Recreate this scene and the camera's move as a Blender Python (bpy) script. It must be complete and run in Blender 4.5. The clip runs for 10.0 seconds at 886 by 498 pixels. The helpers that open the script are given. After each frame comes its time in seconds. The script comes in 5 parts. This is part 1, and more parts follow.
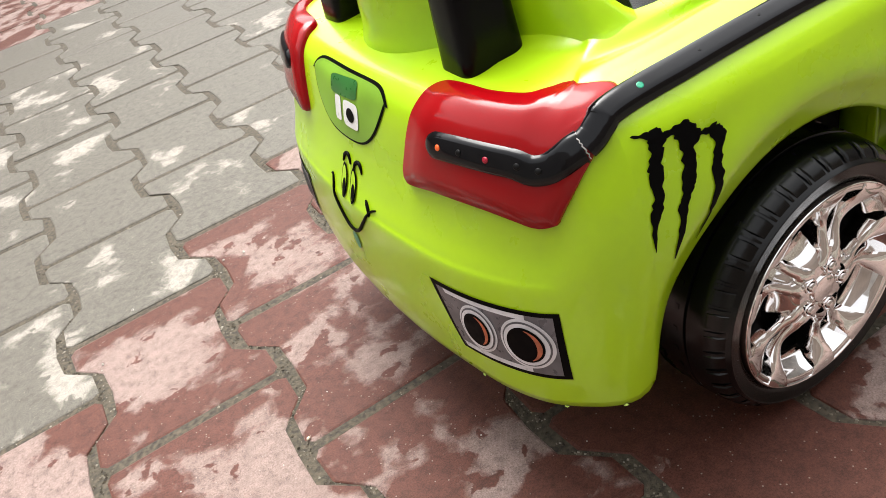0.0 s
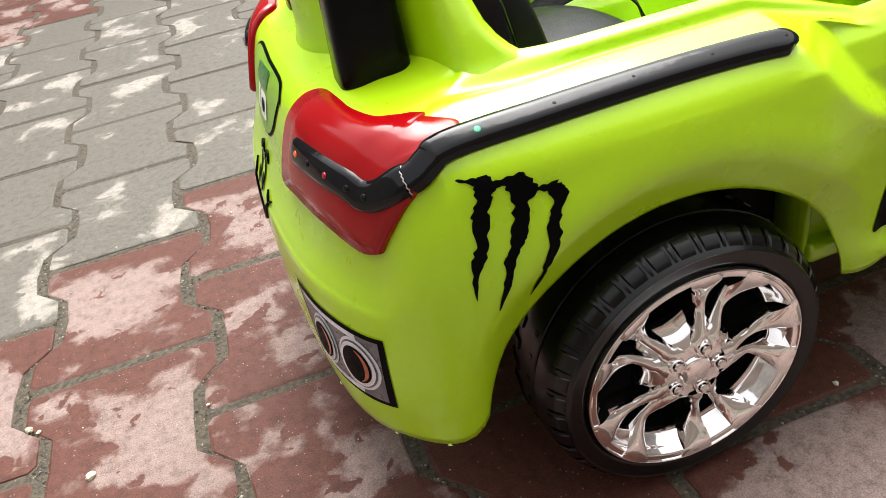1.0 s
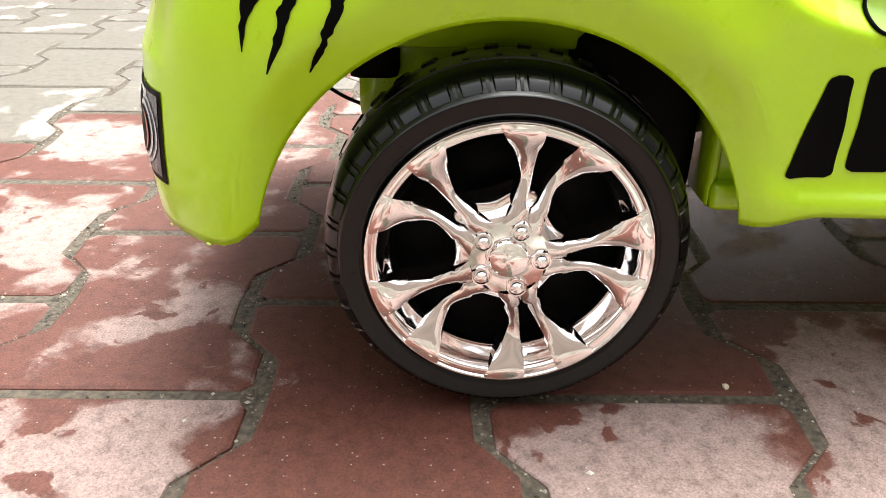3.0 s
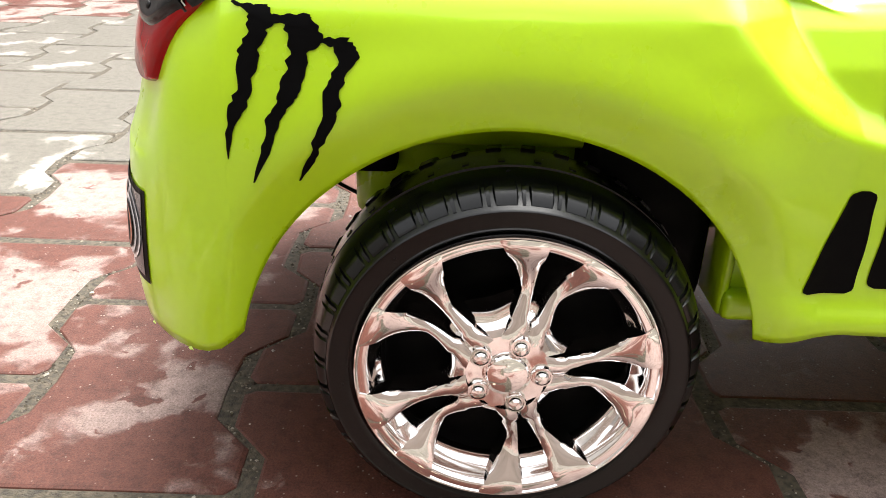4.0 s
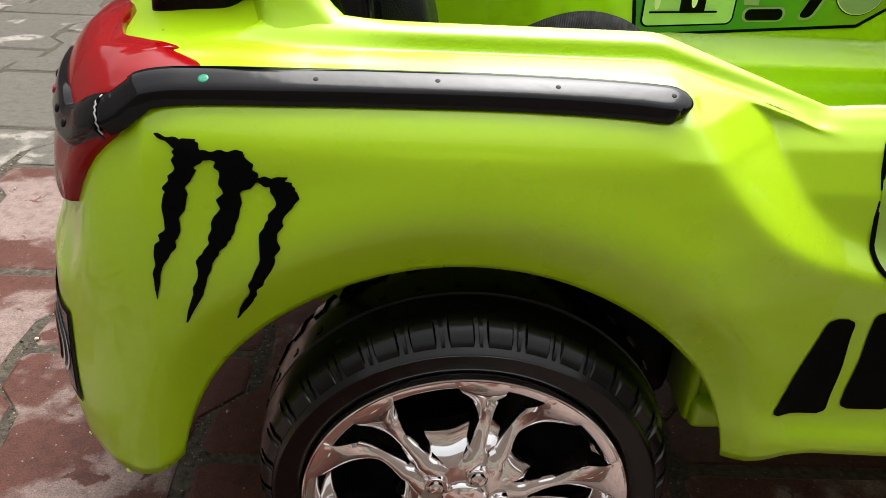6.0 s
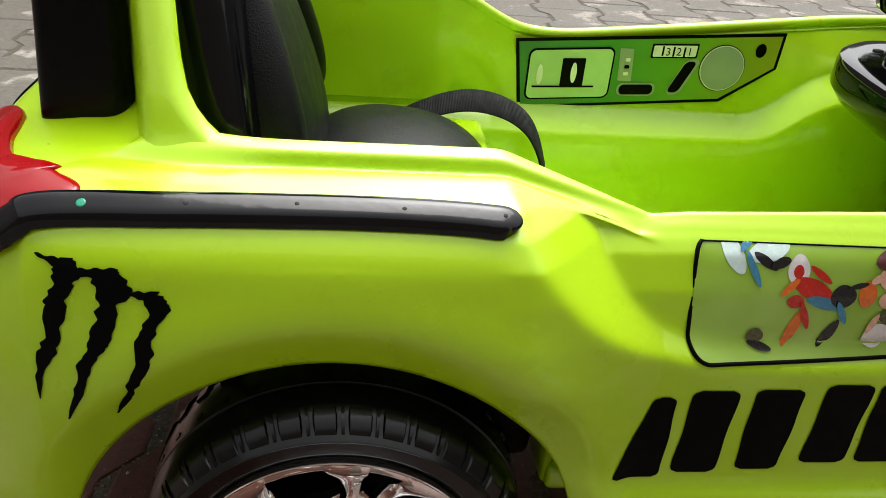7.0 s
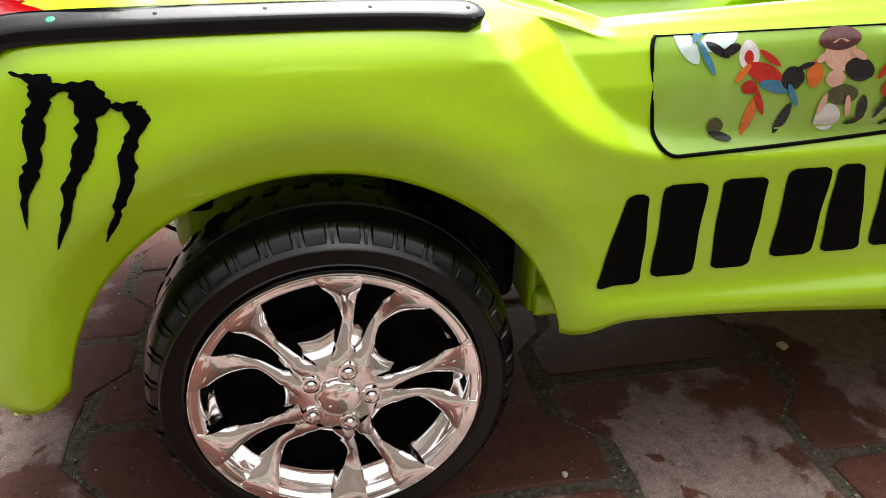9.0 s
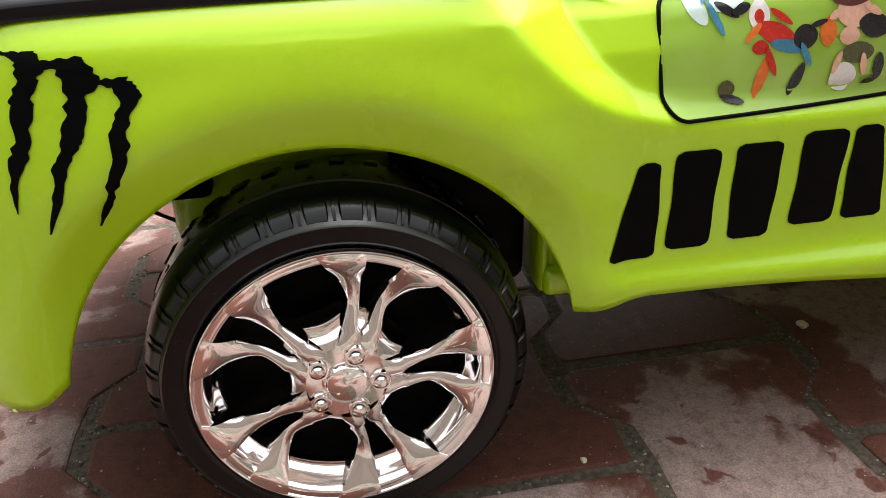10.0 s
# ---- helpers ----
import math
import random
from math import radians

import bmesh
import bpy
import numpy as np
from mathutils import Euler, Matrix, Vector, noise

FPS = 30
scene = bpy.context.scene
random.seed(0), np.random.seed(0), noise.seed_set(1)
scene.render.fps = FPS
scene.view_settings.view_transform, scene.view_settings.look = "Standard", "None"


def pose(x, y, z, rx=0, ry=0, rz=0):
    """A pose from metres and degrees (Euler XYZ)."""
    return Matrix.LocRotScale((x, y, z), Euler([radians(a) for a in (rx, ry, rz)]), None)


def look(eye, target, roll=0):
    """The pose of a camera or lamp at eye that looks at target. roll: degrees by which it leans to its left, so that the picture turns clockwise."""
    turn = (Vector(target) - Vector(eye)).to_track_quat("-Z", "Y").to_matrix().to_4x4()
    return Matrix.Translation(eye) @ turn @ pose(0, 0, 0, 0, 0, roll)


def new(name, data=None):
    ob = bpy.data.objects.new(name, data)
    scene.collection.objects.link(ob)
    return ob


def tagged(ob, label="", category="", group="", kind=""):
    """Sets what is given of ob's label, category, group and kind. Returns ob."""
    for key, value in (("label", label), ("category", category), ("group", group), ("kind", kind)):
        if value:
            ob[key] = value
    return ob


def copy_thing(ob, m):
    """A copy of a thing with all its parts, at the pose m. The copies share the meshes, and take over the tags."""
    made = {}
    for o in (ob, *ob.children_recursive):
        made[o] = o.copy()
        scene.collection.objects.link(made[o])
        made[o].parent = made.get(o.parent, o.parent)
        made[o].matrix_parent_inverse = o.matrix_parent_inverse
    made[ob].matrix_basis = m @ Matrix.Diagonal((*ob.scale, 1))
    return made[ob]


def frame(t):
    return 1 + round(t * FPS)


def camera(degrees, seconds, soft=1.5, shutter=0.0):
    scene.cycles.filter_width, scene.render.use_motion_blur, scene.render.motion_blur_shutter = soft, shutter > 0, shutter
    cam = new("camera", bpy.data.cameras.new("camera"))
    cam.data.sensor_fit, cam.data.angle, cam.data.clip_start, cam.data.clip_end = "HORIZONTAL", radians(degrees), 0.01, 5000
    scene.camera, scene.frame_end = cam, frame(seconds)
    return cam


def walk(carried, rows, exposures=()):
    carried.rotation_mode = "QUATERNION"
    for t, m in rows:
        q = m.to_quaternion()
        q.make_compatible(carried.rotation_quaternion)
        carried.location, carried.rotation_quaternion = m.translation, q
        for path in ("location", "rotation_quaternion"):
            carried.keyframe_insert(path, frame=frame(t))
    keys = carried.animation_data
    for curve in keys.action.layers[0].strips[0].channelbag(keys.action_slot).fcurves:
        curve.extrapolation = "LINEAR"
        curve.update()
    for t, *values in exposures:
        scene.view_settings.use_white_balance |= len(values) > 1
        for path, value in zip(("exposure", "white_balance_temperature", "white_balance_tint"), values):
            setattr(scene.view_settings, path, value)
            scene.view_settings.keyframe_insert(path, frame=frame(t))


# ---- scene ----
import functools

cam = camera(59.1, 10.0, soft=0.6)
PATH = [
    (0, (-0.3535, -0.2586, 0.4753), (-0.0489, 0.5049, -0.0943), -17.0),
    (0.5, (-0.2994, -0.2930, 0.4854), (-0.0575, 0.5037, -0.0685), -13.1),
    (1, (-0.2127, -0.3076, 0.4617), (-0.0316, 0.4987, -0.1013), -11.1),
    (1.5, (-0.1550, -0.3271, 0.4295), (-0.0414, 0.4918, -0.1330), -10.6),
    (2, (-0.1037, -0.3745, 0.3701), (-0.0610, 0.4614, -0.1770), -7.7),
    (2.2, (-0.0753, -0.3755, 0.3558), (-0.0397, 0.4656, -0.1838), -6.3),
    (3.3, (-0.0378, -0.3543, 0.2815), (-0.0339, 0.5449, -0.1559), 1.9),
    (3.5, (-0.0378, -0.3491, 0.2929), (-0.0361, 0.5511, -0.1426), 1.8),
    (4, (-0.0334, -0.3221, 0.3210), (-0.0338, 0.5793, -0.1118), 1.8),
    (4.5, (-0.0360, -0.2946, 0.3464), (-0.0375, 0.6061, -0.0880), 1.5),
    (5, (-0.0371, -0.2712, 0.3740), (-0.0407, 0.6215, -0.0767), 1.2),
    (5.2, (-0.0379, -0.2627, 0.3794), (-0.0406, 0.6252, -0.0806), 1.4),
    (6.3, (-0.0138, -0.2575, 0.3946), (0.0473, 0.5998, -0.1166), 3.9),
    (6.5, (-0.0048, -0.2584, 0.4148), (0.0780, 0.5994, -0.0925), 4.5),
    (7, (0.0048, -0.2734, 0.4417), (0.1176, 0.5929, -0.0450), 5.2),
    (7.5, (0.0214, -0.2980, 0.4441), (0.1799, 0.5672, -0.0317), 6.1),
    (8, (0.0142, -0.3105, 0.4155), (0.1893, 0.5548, -0.0542), 5.1),
    (8.5, (-0.0035, -0.3181, 0.3818), (0.1668, 0.5497, -0.0849), 2.7),
    (9, (-0.0082, -0.3292, 0.3580), (0.1577, 0.5399, -0.1080), 0.6),
    (9.5, (-0.0079, -0.3328, 0.3427), (0.1528, 0.5404, -0.1174), -1.0),
    (10, (-0.0068, -0.3248, 0.3374), (0.1500, 0.5514, -0.1182), -1.7),
]
EXPOSURES = [(0, 1.55), (1, 1.5), (2, 1.75), (2.6, 2.1), (3.5, 2.52), (4.5, 1.78), (5.2, 1.3), (6.5, 1.13), (7.5, 1.08), (8.5, 1.42), (9.5, 1.82), (10, 1.85)]
walk(cam, [(t, look(eye, target, roll)) for t, eye, target, roll in PATH], EXPOSURES)


# ---- light ----
world = bpy.data.worlds.new("overcast_sky")
scene.world = world
world.use_nodes = True
wt = world.node_tree
wt.nodes.clear()
w_out = wt.nodes.new("ShaderNodeOutputWorld")
w_bg = wt.nodes.new("ShaderNodeBackground")
w_sky = wt.nodes.new("ShaderNodeTexSky")
w_sky.sky_type = "NISHITA"
w_sky.sun_disc = False
w_sky.sun_elevation, w_sky.sun_rotation = radians(64), radians(20)
w_sky.air_density, w_sky.dust_density, w_sky.ozone_density = 1.0, 6.0, 1.0
w_bw = wt.nodes.new("ShaderNodeHueSaturation")
w_bw.inputs["Saturation"].default_value = 0.10
wt.links.new(w_sky.outputs[0], w_bw.inputs["Color"])
wt.links.new(w_bw.outputs[0], w_bg.inputs["Color"])
w_bg.inputs["Strength"].default_value = 0.15
wt.links.new(w_bg.outputs[0], w_out.inputs["Surface"])
sun = new("sun", bpy.data.lights.new("sun", "SUN"))
sun.data.energy, sun.data.angle, sun.data.color = 1.2, radians(45), (1.0, 0.97, 0.92)
sun.matrix_world = look((0.150, 0.412, 0.899), (0, 0, 0))

# ---- materials ----


def material(name, base, rough=0.5, metal=0.0, coat=0.0, spec=0.5):
    m = bpy.data.materials.new(name)
    m.use_nodes = True
    b = m.node_tree.nodes["Principled BSDF"]
    b.inputs["Base Color"].default_value = (*base, 1)
    b.inputs["Roughness"].default_value = rough
    b.inputs["Metallic"].default_value = metal
    b.inputs["Coat Weight"].default_value = coat
    b.inputs["Coat Roughness"].default_value = 0.05
    b.inputs["Specular IOR Level"].default_value = spec
    return m


def node(m, kind, **inputs):
    n = m.node_tree.nodes.new(kind)
    for key, value in inputs.items():
        n.inputs[key].default_value = value
    return n


def link(m, a, b):
    m.node_tree.links.new(a, b)


def bsdf(m):
    return m.node_tree.nodes["Principled BSDF"]


def ramp(m, fac, stops):
    n = m.node_tree.nodes.new("ShaderNodeValToRGB")
    el = n.color_ramp.elements
    while len(el) < len(stops):
        el.new(0.5)
    for e, (p, c) in zip(el, stops):
        e.position, e.color = p, (*c, 1) if len(c) == 3 else c
    link(m, fac, n.inputs["Fac"])
    return n.outputs["Color"]


def coords(m, kind="Object"):
    return m.node_tree.nodes.new("ShaderNodeTexCoord").outputs[kind]


def add_noise(m, scale, detail=4.0, rough=0.55, kind="Object", vec=None):
    n = node(m, "ShaderNodeTexNoise", Scale=scale, Detail=detail, Roughness=rough)
    link(m, vec if vec is not None else coords(m, kind), n.inputs["Vector"])
    return n.outputs["Fac"]


def add_bump(m, height, strength, distance):
    n = node(m, "ShaderNodeBump", Strength=strength, Distance=distance)
    link(m, height, n.inputs["Height"])
    link(m, n.outputs["Normal"], bsdf(m).inputs["Normal"])
    return n


def worn(name, base, rough, metal=0.0, coat=0.0, var=0.12, scale=9.0, bump=0.0, fine=400.0, spec=0.5):
    """A plain surface with soft blotches of tone and gloss, and a fine grain."""
    m = material(name, base, rough, metal, coat, spec)
    n = add_noise(m, scale, 5)
    c = ramp(m, n, [(0.3, tuple(v * (1 - var) for v in base)), (0.7, tuple(min(1, v * (1 + var)) for v in base))])
    link(m, c, bsdf(m).inputs["Base Color"])
    g = add_noise(m, scale * 4, 5)
    r = ramp(m, g, [(0.3, (rough * 0.8,) * 3), (0.75, (min(1, rough * 1.3),) * 3)])
    link(m, r, bsdf(m).inputs["Roughness"])
    if bump:
        add_bump(m, add_noise(m, fine, 3), bump, 0.001)
    return m


GREEN = worn("lime_green_moulded_plastic", (0.415, 0.68, 0.004), 0.30, coat=0.45, var=0.04, scale=5, bump=0.03, fine=260)
BLACK = worn("black_moulded_plastic", (0.002, 0.002, 0.0025), 0.22, var=0.3, scale=14, bump=0.05, fine=300, spec=0.14)
RUBBER = worn("black_tyre_plastic", (0.0012, 0.0014, 0.0014), 0.22, var=0.3, scale=30, bump=0.04, fine=500, spec=0.33)
MATT = worn("matt_black_plastic", (0.002, 0.002, 0.002), 0.55, var=0.3, scale=20, spec=0.1)
DECAL = worn("black_vinyl_decal", (0.0012, 0.0012, 0.0015), 0.5, var=0.3, scale=30, spec=0.06)
STRIP = worn("glossy_black_strip_plastic", (0.002, 0.002, 0.003), 0.11, var=0.3, scale=20, bump=0.18, fine=70, spec=0.32)
RED = worn("red_lamp_plastic", (0.29, 0.002, 0.004), 0.12, var=0.06, scale=12, spec=0.35)
CHROME = worn("chrome_plated_plastic", (0.90, 0.88, 0.87), 0.06, metal=1.0, var=0.04, scale=20)

# ---- helpers for meshes ----


def mesh_object(name, verts, faces, mat, parent=None, smooth=True, label=""):
    me = bpy.data.meshes.new(name)
    me.from_pydata([tuple(v) for v in verts], [], faces)
    me.update()
    me.materials.append(mat)
    if smooth:
        me.polygons.foreach_set("use_smooth", [True] * len(me.polygons))
    ob = new(name, me)
    if parent is not None:
        ob.parent = parent
    if label:
        ob["label"] = label
    return ob


def part(name, bm, mat, parent, label="", smooth=True):
    me = bpy.data.meshes.new(name)
    bmesh.ops.recalc_face_normals(bm, faces=bm.faces[:])
    bm.to_mesh(me)
    bm.free()
    me.materials.append(mat)
    if smooth:
        me.polygons.foreach_set("use_smooth", [True] * len(me.polygons))
    ob = new(name, me)
    if parent is not None:
        ob.parent = parent
    if label:
        ob["label"] = label
    return ob


def grid_faces(nu, nv, close_u=False, base=0):
    out = []
    for i in range(nu if close_u else nu - 1):
        a, b = base + i * nv, base + ((i + 1) % nu) * nv
        for j in range(nv - 1):
            out.append((a + j, b + j, b + j + 1, a + j + 1))
    return out


def crisp(ob, degrees=35):
    """Sharp shading across edges past that angle."""
    bm = bmesh.new()
    bm.from_mesh(ob.data)
    for e in bm.edges:
        if len(e.link_faces) == 2 and e.calc_face_angle(0) > radians(degrees):
            e.smooth = False
    bm.to_mesh(ob.data)
    bm.free()
    return ob


def bevelled_box(size, centre, bevel=0.003, segments=2, turn=None):
    bm = bmesh.new()
    bmesh.ops.create_cube(bm, size=1.0)
    for v in bm.verts:
        v.co = Vector((v.co.x * size[0], v.co.y * size[1], v.co.z * size[2]))
    if bevel:
        bmesh.ops.bevel(bm, geom=bm.edges[:], offset=bevel, segments=segments, affect="EDGES", profile=0.6)
    m = Matrix.Translation(centre) @ (turn if turn is not None else Matrix())
    bmesh.ops.transform(bm, matrix=m, verts=bm.verts[:])
    return bm


def revolve(profile, steps, centre, close=False):
    """Spins (radius, y) points about an axle along y."""
    verts, n = [], len(profile)
    for i in range(steps):
        a = 2 * math.pi * i / steps
        for r, y in profile:
            verts.append((centre[0] + r * math.cos(a), centre[1] + y, centre[2] + r * math.sin(a)))
    return verts, grid_faces(steps, n, True)


def lerp(a, b, t):
    return a + (b - a) * t


def sstep(x, a, b):
    t = min(1.0, max(0.0, (x - a) / (b - a)))
    return t * t * (3 - 2 * t)


def ease(x, a, b):
    """From 0 to 1 in a straight run with short rounded ends."""
    t = (x - a) / (b - a)
    r = 0.07 if t < 0.5 else 0.03
    if t <= -r:
        return 0.0
    if t >= 1 + r:
        return 1.0
    if t < r:
        return (t + r) ** 2 / (4 * r)
    if t > 1 - r:
        return 1 - (1 + r - t) ** 2 / (4 * r)
    return t


def catmull(points, t):
    """A point on the smooth line through points, t from 0 to len - 1."""
    n = len(points)
    i = min(n - 2, max(0, int(math.floor(t))))
    f = t - i
    p = [Vector(points[min(n - 1, max(0, k))]) for k in (i - 1, i, i + 1, i + 2)]
    return 0.5 * (2 * p[1] + (p[2] - p[0]) * f + (2 * p[0] - 5 * p[1] + 4 * p[2] - p[3]) * f * f + (3 * p[1] - p[0] - 3 * p[2] + p[3]) * f ** 3)


def tube(points, radius, sides=8, flat=1.0, up=(0, 0, 1)):
    """A round or flattened rod along points; returns verts and faces."""
    verts, n = [], len(points)
    for i, p in enumerate(points):
        p = Vector(p)
        d = (Vector(points[min(n - 1, i + 1)]) - Vector(points[max(0, i - 1)])).normalized()
        s = d.cross(Vector(up)).normalized()
        t = s.cross(d)
        r = radius(i / (n - 1)) if callable(radius) else radius
        for k in range(sides):
            a = 2 * math.pi * k / sides
            verts.append(p + s * (r * math.cos(a)) + t * (r * flat * math.sin(a)))
    faces = []
    for i in range(n - 1):
        for k in range(sides):
            k2 = (k + 1) % sides
            faces.append((i * sides + k, i * sides + k2, (i + 1) * sides + k2, (i + 1) * sides + k))
    faces.append(tuple(range(sides)))
    faces.append(tuple((n - 1) * sides + k for k in range(sides - 1, -1, -1)))
    return verts, faces


# ---- the toy car: shape of its shell ----
YC = 0.228          # the car's middle line; it points along +x, its right side lies near y = 0
HUB = (0.0, 0.0, 0.10)
# plan of the shell's lower edge from the middle of the tail round the corner
TAIL = [(-0.222, 0.228), (-0.220, 0.170), (-0.214, 0.115), (-0.205, 0.075), (-0.190, 0.042), (-0.170, 0.0220), (-0.150, 0.0112), (-0.133, 0.0062)]
FRONT = 0.62
# profiles from the lower edge up over the shoulder to the cockpit's rim: (inwards, height)
P_FENDER = [(.003, .090), (.000, .130), (-.001, .170), (-.001, .205), (.002, .230), (.0070, .252), (.0118, .268), (.0200, .2790), (.0320, .2865), (.046, .2905), (.0585, .2928), (.0655, .2915), (.0695, .2980), (.0775, .3005)]
P_TAIL = [(.004, .090), (.000, .130), (.0012, .184), (.0045, .197), (.0098, .210), (.0165, .230), (.0215, .250), (.0260, .266), (.0315, .2785), (.0415, .2868), (.055, .290), (.072, .292), (.095, .293), (.120, .294)]
P_CORNER = [(.001, .090), (-.002, .130), (.003, .184), (.0062, .197), (.0105, .210), (.0150, .230), (.0195, .248), (.0255, .2645), (.0325, .2775), (.0425, .2865), (.056, .2905), (.070, .292), (.085, .294), (.098, .296)]
P_BEND = [(-.003, .090), (-.003, .130), (-.001, .170), (.001, .205), (.0050, .230), (.0105, .249), (.0180, .264), (.0260, .2755), (.0355, .2840), (.047, .2885), (.060, .291), (.075, .293), (.088, .295), (.098, .297)]
P_DOOR = [(.019, .090), (.0150, .121), (.0205, .1370), (.0215, .180), (.0215, .2075), (.0228, .2115), (.0300, .2215), (.0325, .2262), (.0365, .245), (.0450, .262), (.0530, .2705), (.0580, .2740), (.0612, .2756), (.0635, .2748)]
# where along x each row leaves the wheel's bulge and reaches the door
LEAVE = [(.09, .155), (.09, .155), (.09, .155), (.078, .160), (.076, .160), (.075, .160), (.075, .160), (.075, .160), (.075, .160), (.075, .158), (.077, .143), (.076, .145), (.075, .150), (.075, .152)]
# crease along which the wheel's bulge breaks into the door's hollow
CREASE = [(.060, .345), (.074, .303), (.079, .285), (.084, .2735), (.0976, .2570), (.113, .2415), (.1325, .2275), (.154, .2180), (.180, .2120), (.215, .2100), (.30, .2100), (.40, .2100), (.70, .2100)]
ROWS_N = len(P_FENDER)

_len = [0.0]
for _a, _b in zip(TAIL, TAIL[1:]):
    _len.append(_len[-1] + (Vector(_b) - Vector(_a)).length)
TAIL_U = [-0.133 - (_len[-1] - v) for v in _len]


def plan(u):
    """Place and inward direction of the shell's plan line at u (x along the side, further back round the tail)."""
    if u >= -0.133:
        y = 0.0025 + 0.0037 * sstep(-u, 0.070, 0.133) + 0.05 * sstep(u, 0.42, 0.75)
        return Vector((u, y)), Vector((0, 1))
    k = max(i for i in range(len(TAIL_U) - 1) if TAIL_U[i] <= u + 1e-9) if u > TAIL_U[0] else 0
    t = k + (u - TAIL_U[k]) / (TAIL_U[k + 1] - TAIL_U[k])
    p = catmull(TAIL, t)
    d = catmull(TAIL, min(len(TAIL) - 1, t + 0.15)) - catmull(TAIL, max(0, t - 0.15))
    n = Vector((-d.y, d.x)).normalized()
    if n.x < 0 and n.y < 0:
        n = -n
    f = sstep(u, -0.15, -0.128)
    n = n.lerp(Vector((0, 1)), f).normalized()
    if u < TAIL_U[0] + 0.05:
        n = n.lerp(Vector((1, 0)), 1 - sstep(u, TAIL_U[0], TAIL_U[0] + 0.05)).normalized()
    return p, n


def along(points, v, key, value):
    """Straight interpolation in a list of points, by one of their numbers."""
    for a, b in zip(points, points[1:]):
        if v <= b[key]:
            return lerp(a[value], b[value], max(0.0, (v - a[key]) / (b[key] - a[key])))
    return points[-1][value]


@functools.lru_cache(maxsize=None)
def crease_at(u):
    """Height of the crease at u, and the cosine of its slope."""
    k = max(0, max(i for i in range(len(CREASE)) if CREASE[i][0] <= u))
    if k >= len(CREASE) - 1:
        return CREASE[-1][1], 1.0
    (xa, za), (xb, zb) = CREASE[k], CREASE[k + 1]

    def slope(i):
        a, b = CREASE[max(0, i - 1)], CREASE[min(len(CREASE) - 1, i + 1)]
        return (b[1] - a[1]) / (b[0] - a[0])
    t, h = (u - xa) / (xb - xa), xb - xa
    ma, mb = slope(k), slope(k + 1)
    z = (2 * t ** 3 - 3 * t * t + 1) * za + (t ** 3 - 2 * t * t + t) * h * ma + (3 * t * t - 2 * t ** 3) * zb + (t ** 3 - t * t) * h * mb
    m = lerp(ma, mb, t)
    return z, 1 / math.sqrt(1 + m * m)


def soft(v, r):
    """v where it is above nothing, with a rounded foot of size r."""
    return r * math.log(1 + math.exp(max(-40.0, min(40.0, v / r)))) if v < 40 * r else v


HOLLOW = [(.0240, .1900), (.0290, .2140), (.0330, .2262), (.0368, .245), (.0445, .262), (.0505, .2690), (.0528, .2720), (.0540, .2800)]


def side_depth(u, z):
    """How far in the side lies: the wheel's bulge running out into a flat panel, a bevel past the crease, the door's hollow."""
    skin = lerp(along(P_FENDER[:11], z, 1, 0), along(P_DOOR[:5], z, 1, 0), ease(u, .086, .158))
    height, cosine = crease_at(u)
    bevel = skin + 1.12 * soft((z - height) * cosine, 0.0016)
    return bevel - soft(bevel - along(HOLLOW, z, 1, 0), 0.0012)


def control(k, u):
    """Row k of the profile at u: inwards, height."""
    f, c, r, b, d = (Vector(q[k]) for q in (P_FENDER, P_CORNER, P_TAIL, P_BEND, P_DOOR))
    if u < -0.20:
        return c.lerp(r, sstep(-u, 0.205, 0.285))
    if u < -0.155:
        return b.lerp(c, sstep(-u, 0.155, 0.198))
    if u < -0.06:
        return f.lerp(b, sstep(-u, 0.115, 0.155))
    return f.lerp(d, ease(u, *LEAVE[k]))


@functools.lru_cache(maxsize=None)
def controls(u):
    return [control(k, u) for k in range(ROWS_N)]


def profile(u, w):
    """The profile at u: inwards, height."""
    q = catmull(controls(u), w)
    if u > 0.066:
        q.x = lerp(q.x, side_depth(u, q.y), sstep(u, 0.066, 0.076) * sstep(w, 1.8, 3.0) * (1 - sstep(w, 9.0, 10.0)))
        q.y += 0.085 * max(0.0, u - 0.15) * max(0.0, w - 6) / 7
        q.x -= 0.10 * max(0.0, u - 0.17) * min(1.0, max(0.0, w - 6) / 3)
        q.x -= 0.030 * min(0.30, max(0.0, u - 0.17)) * (1 - sstep(w, 1.0, 2.0))
    return q


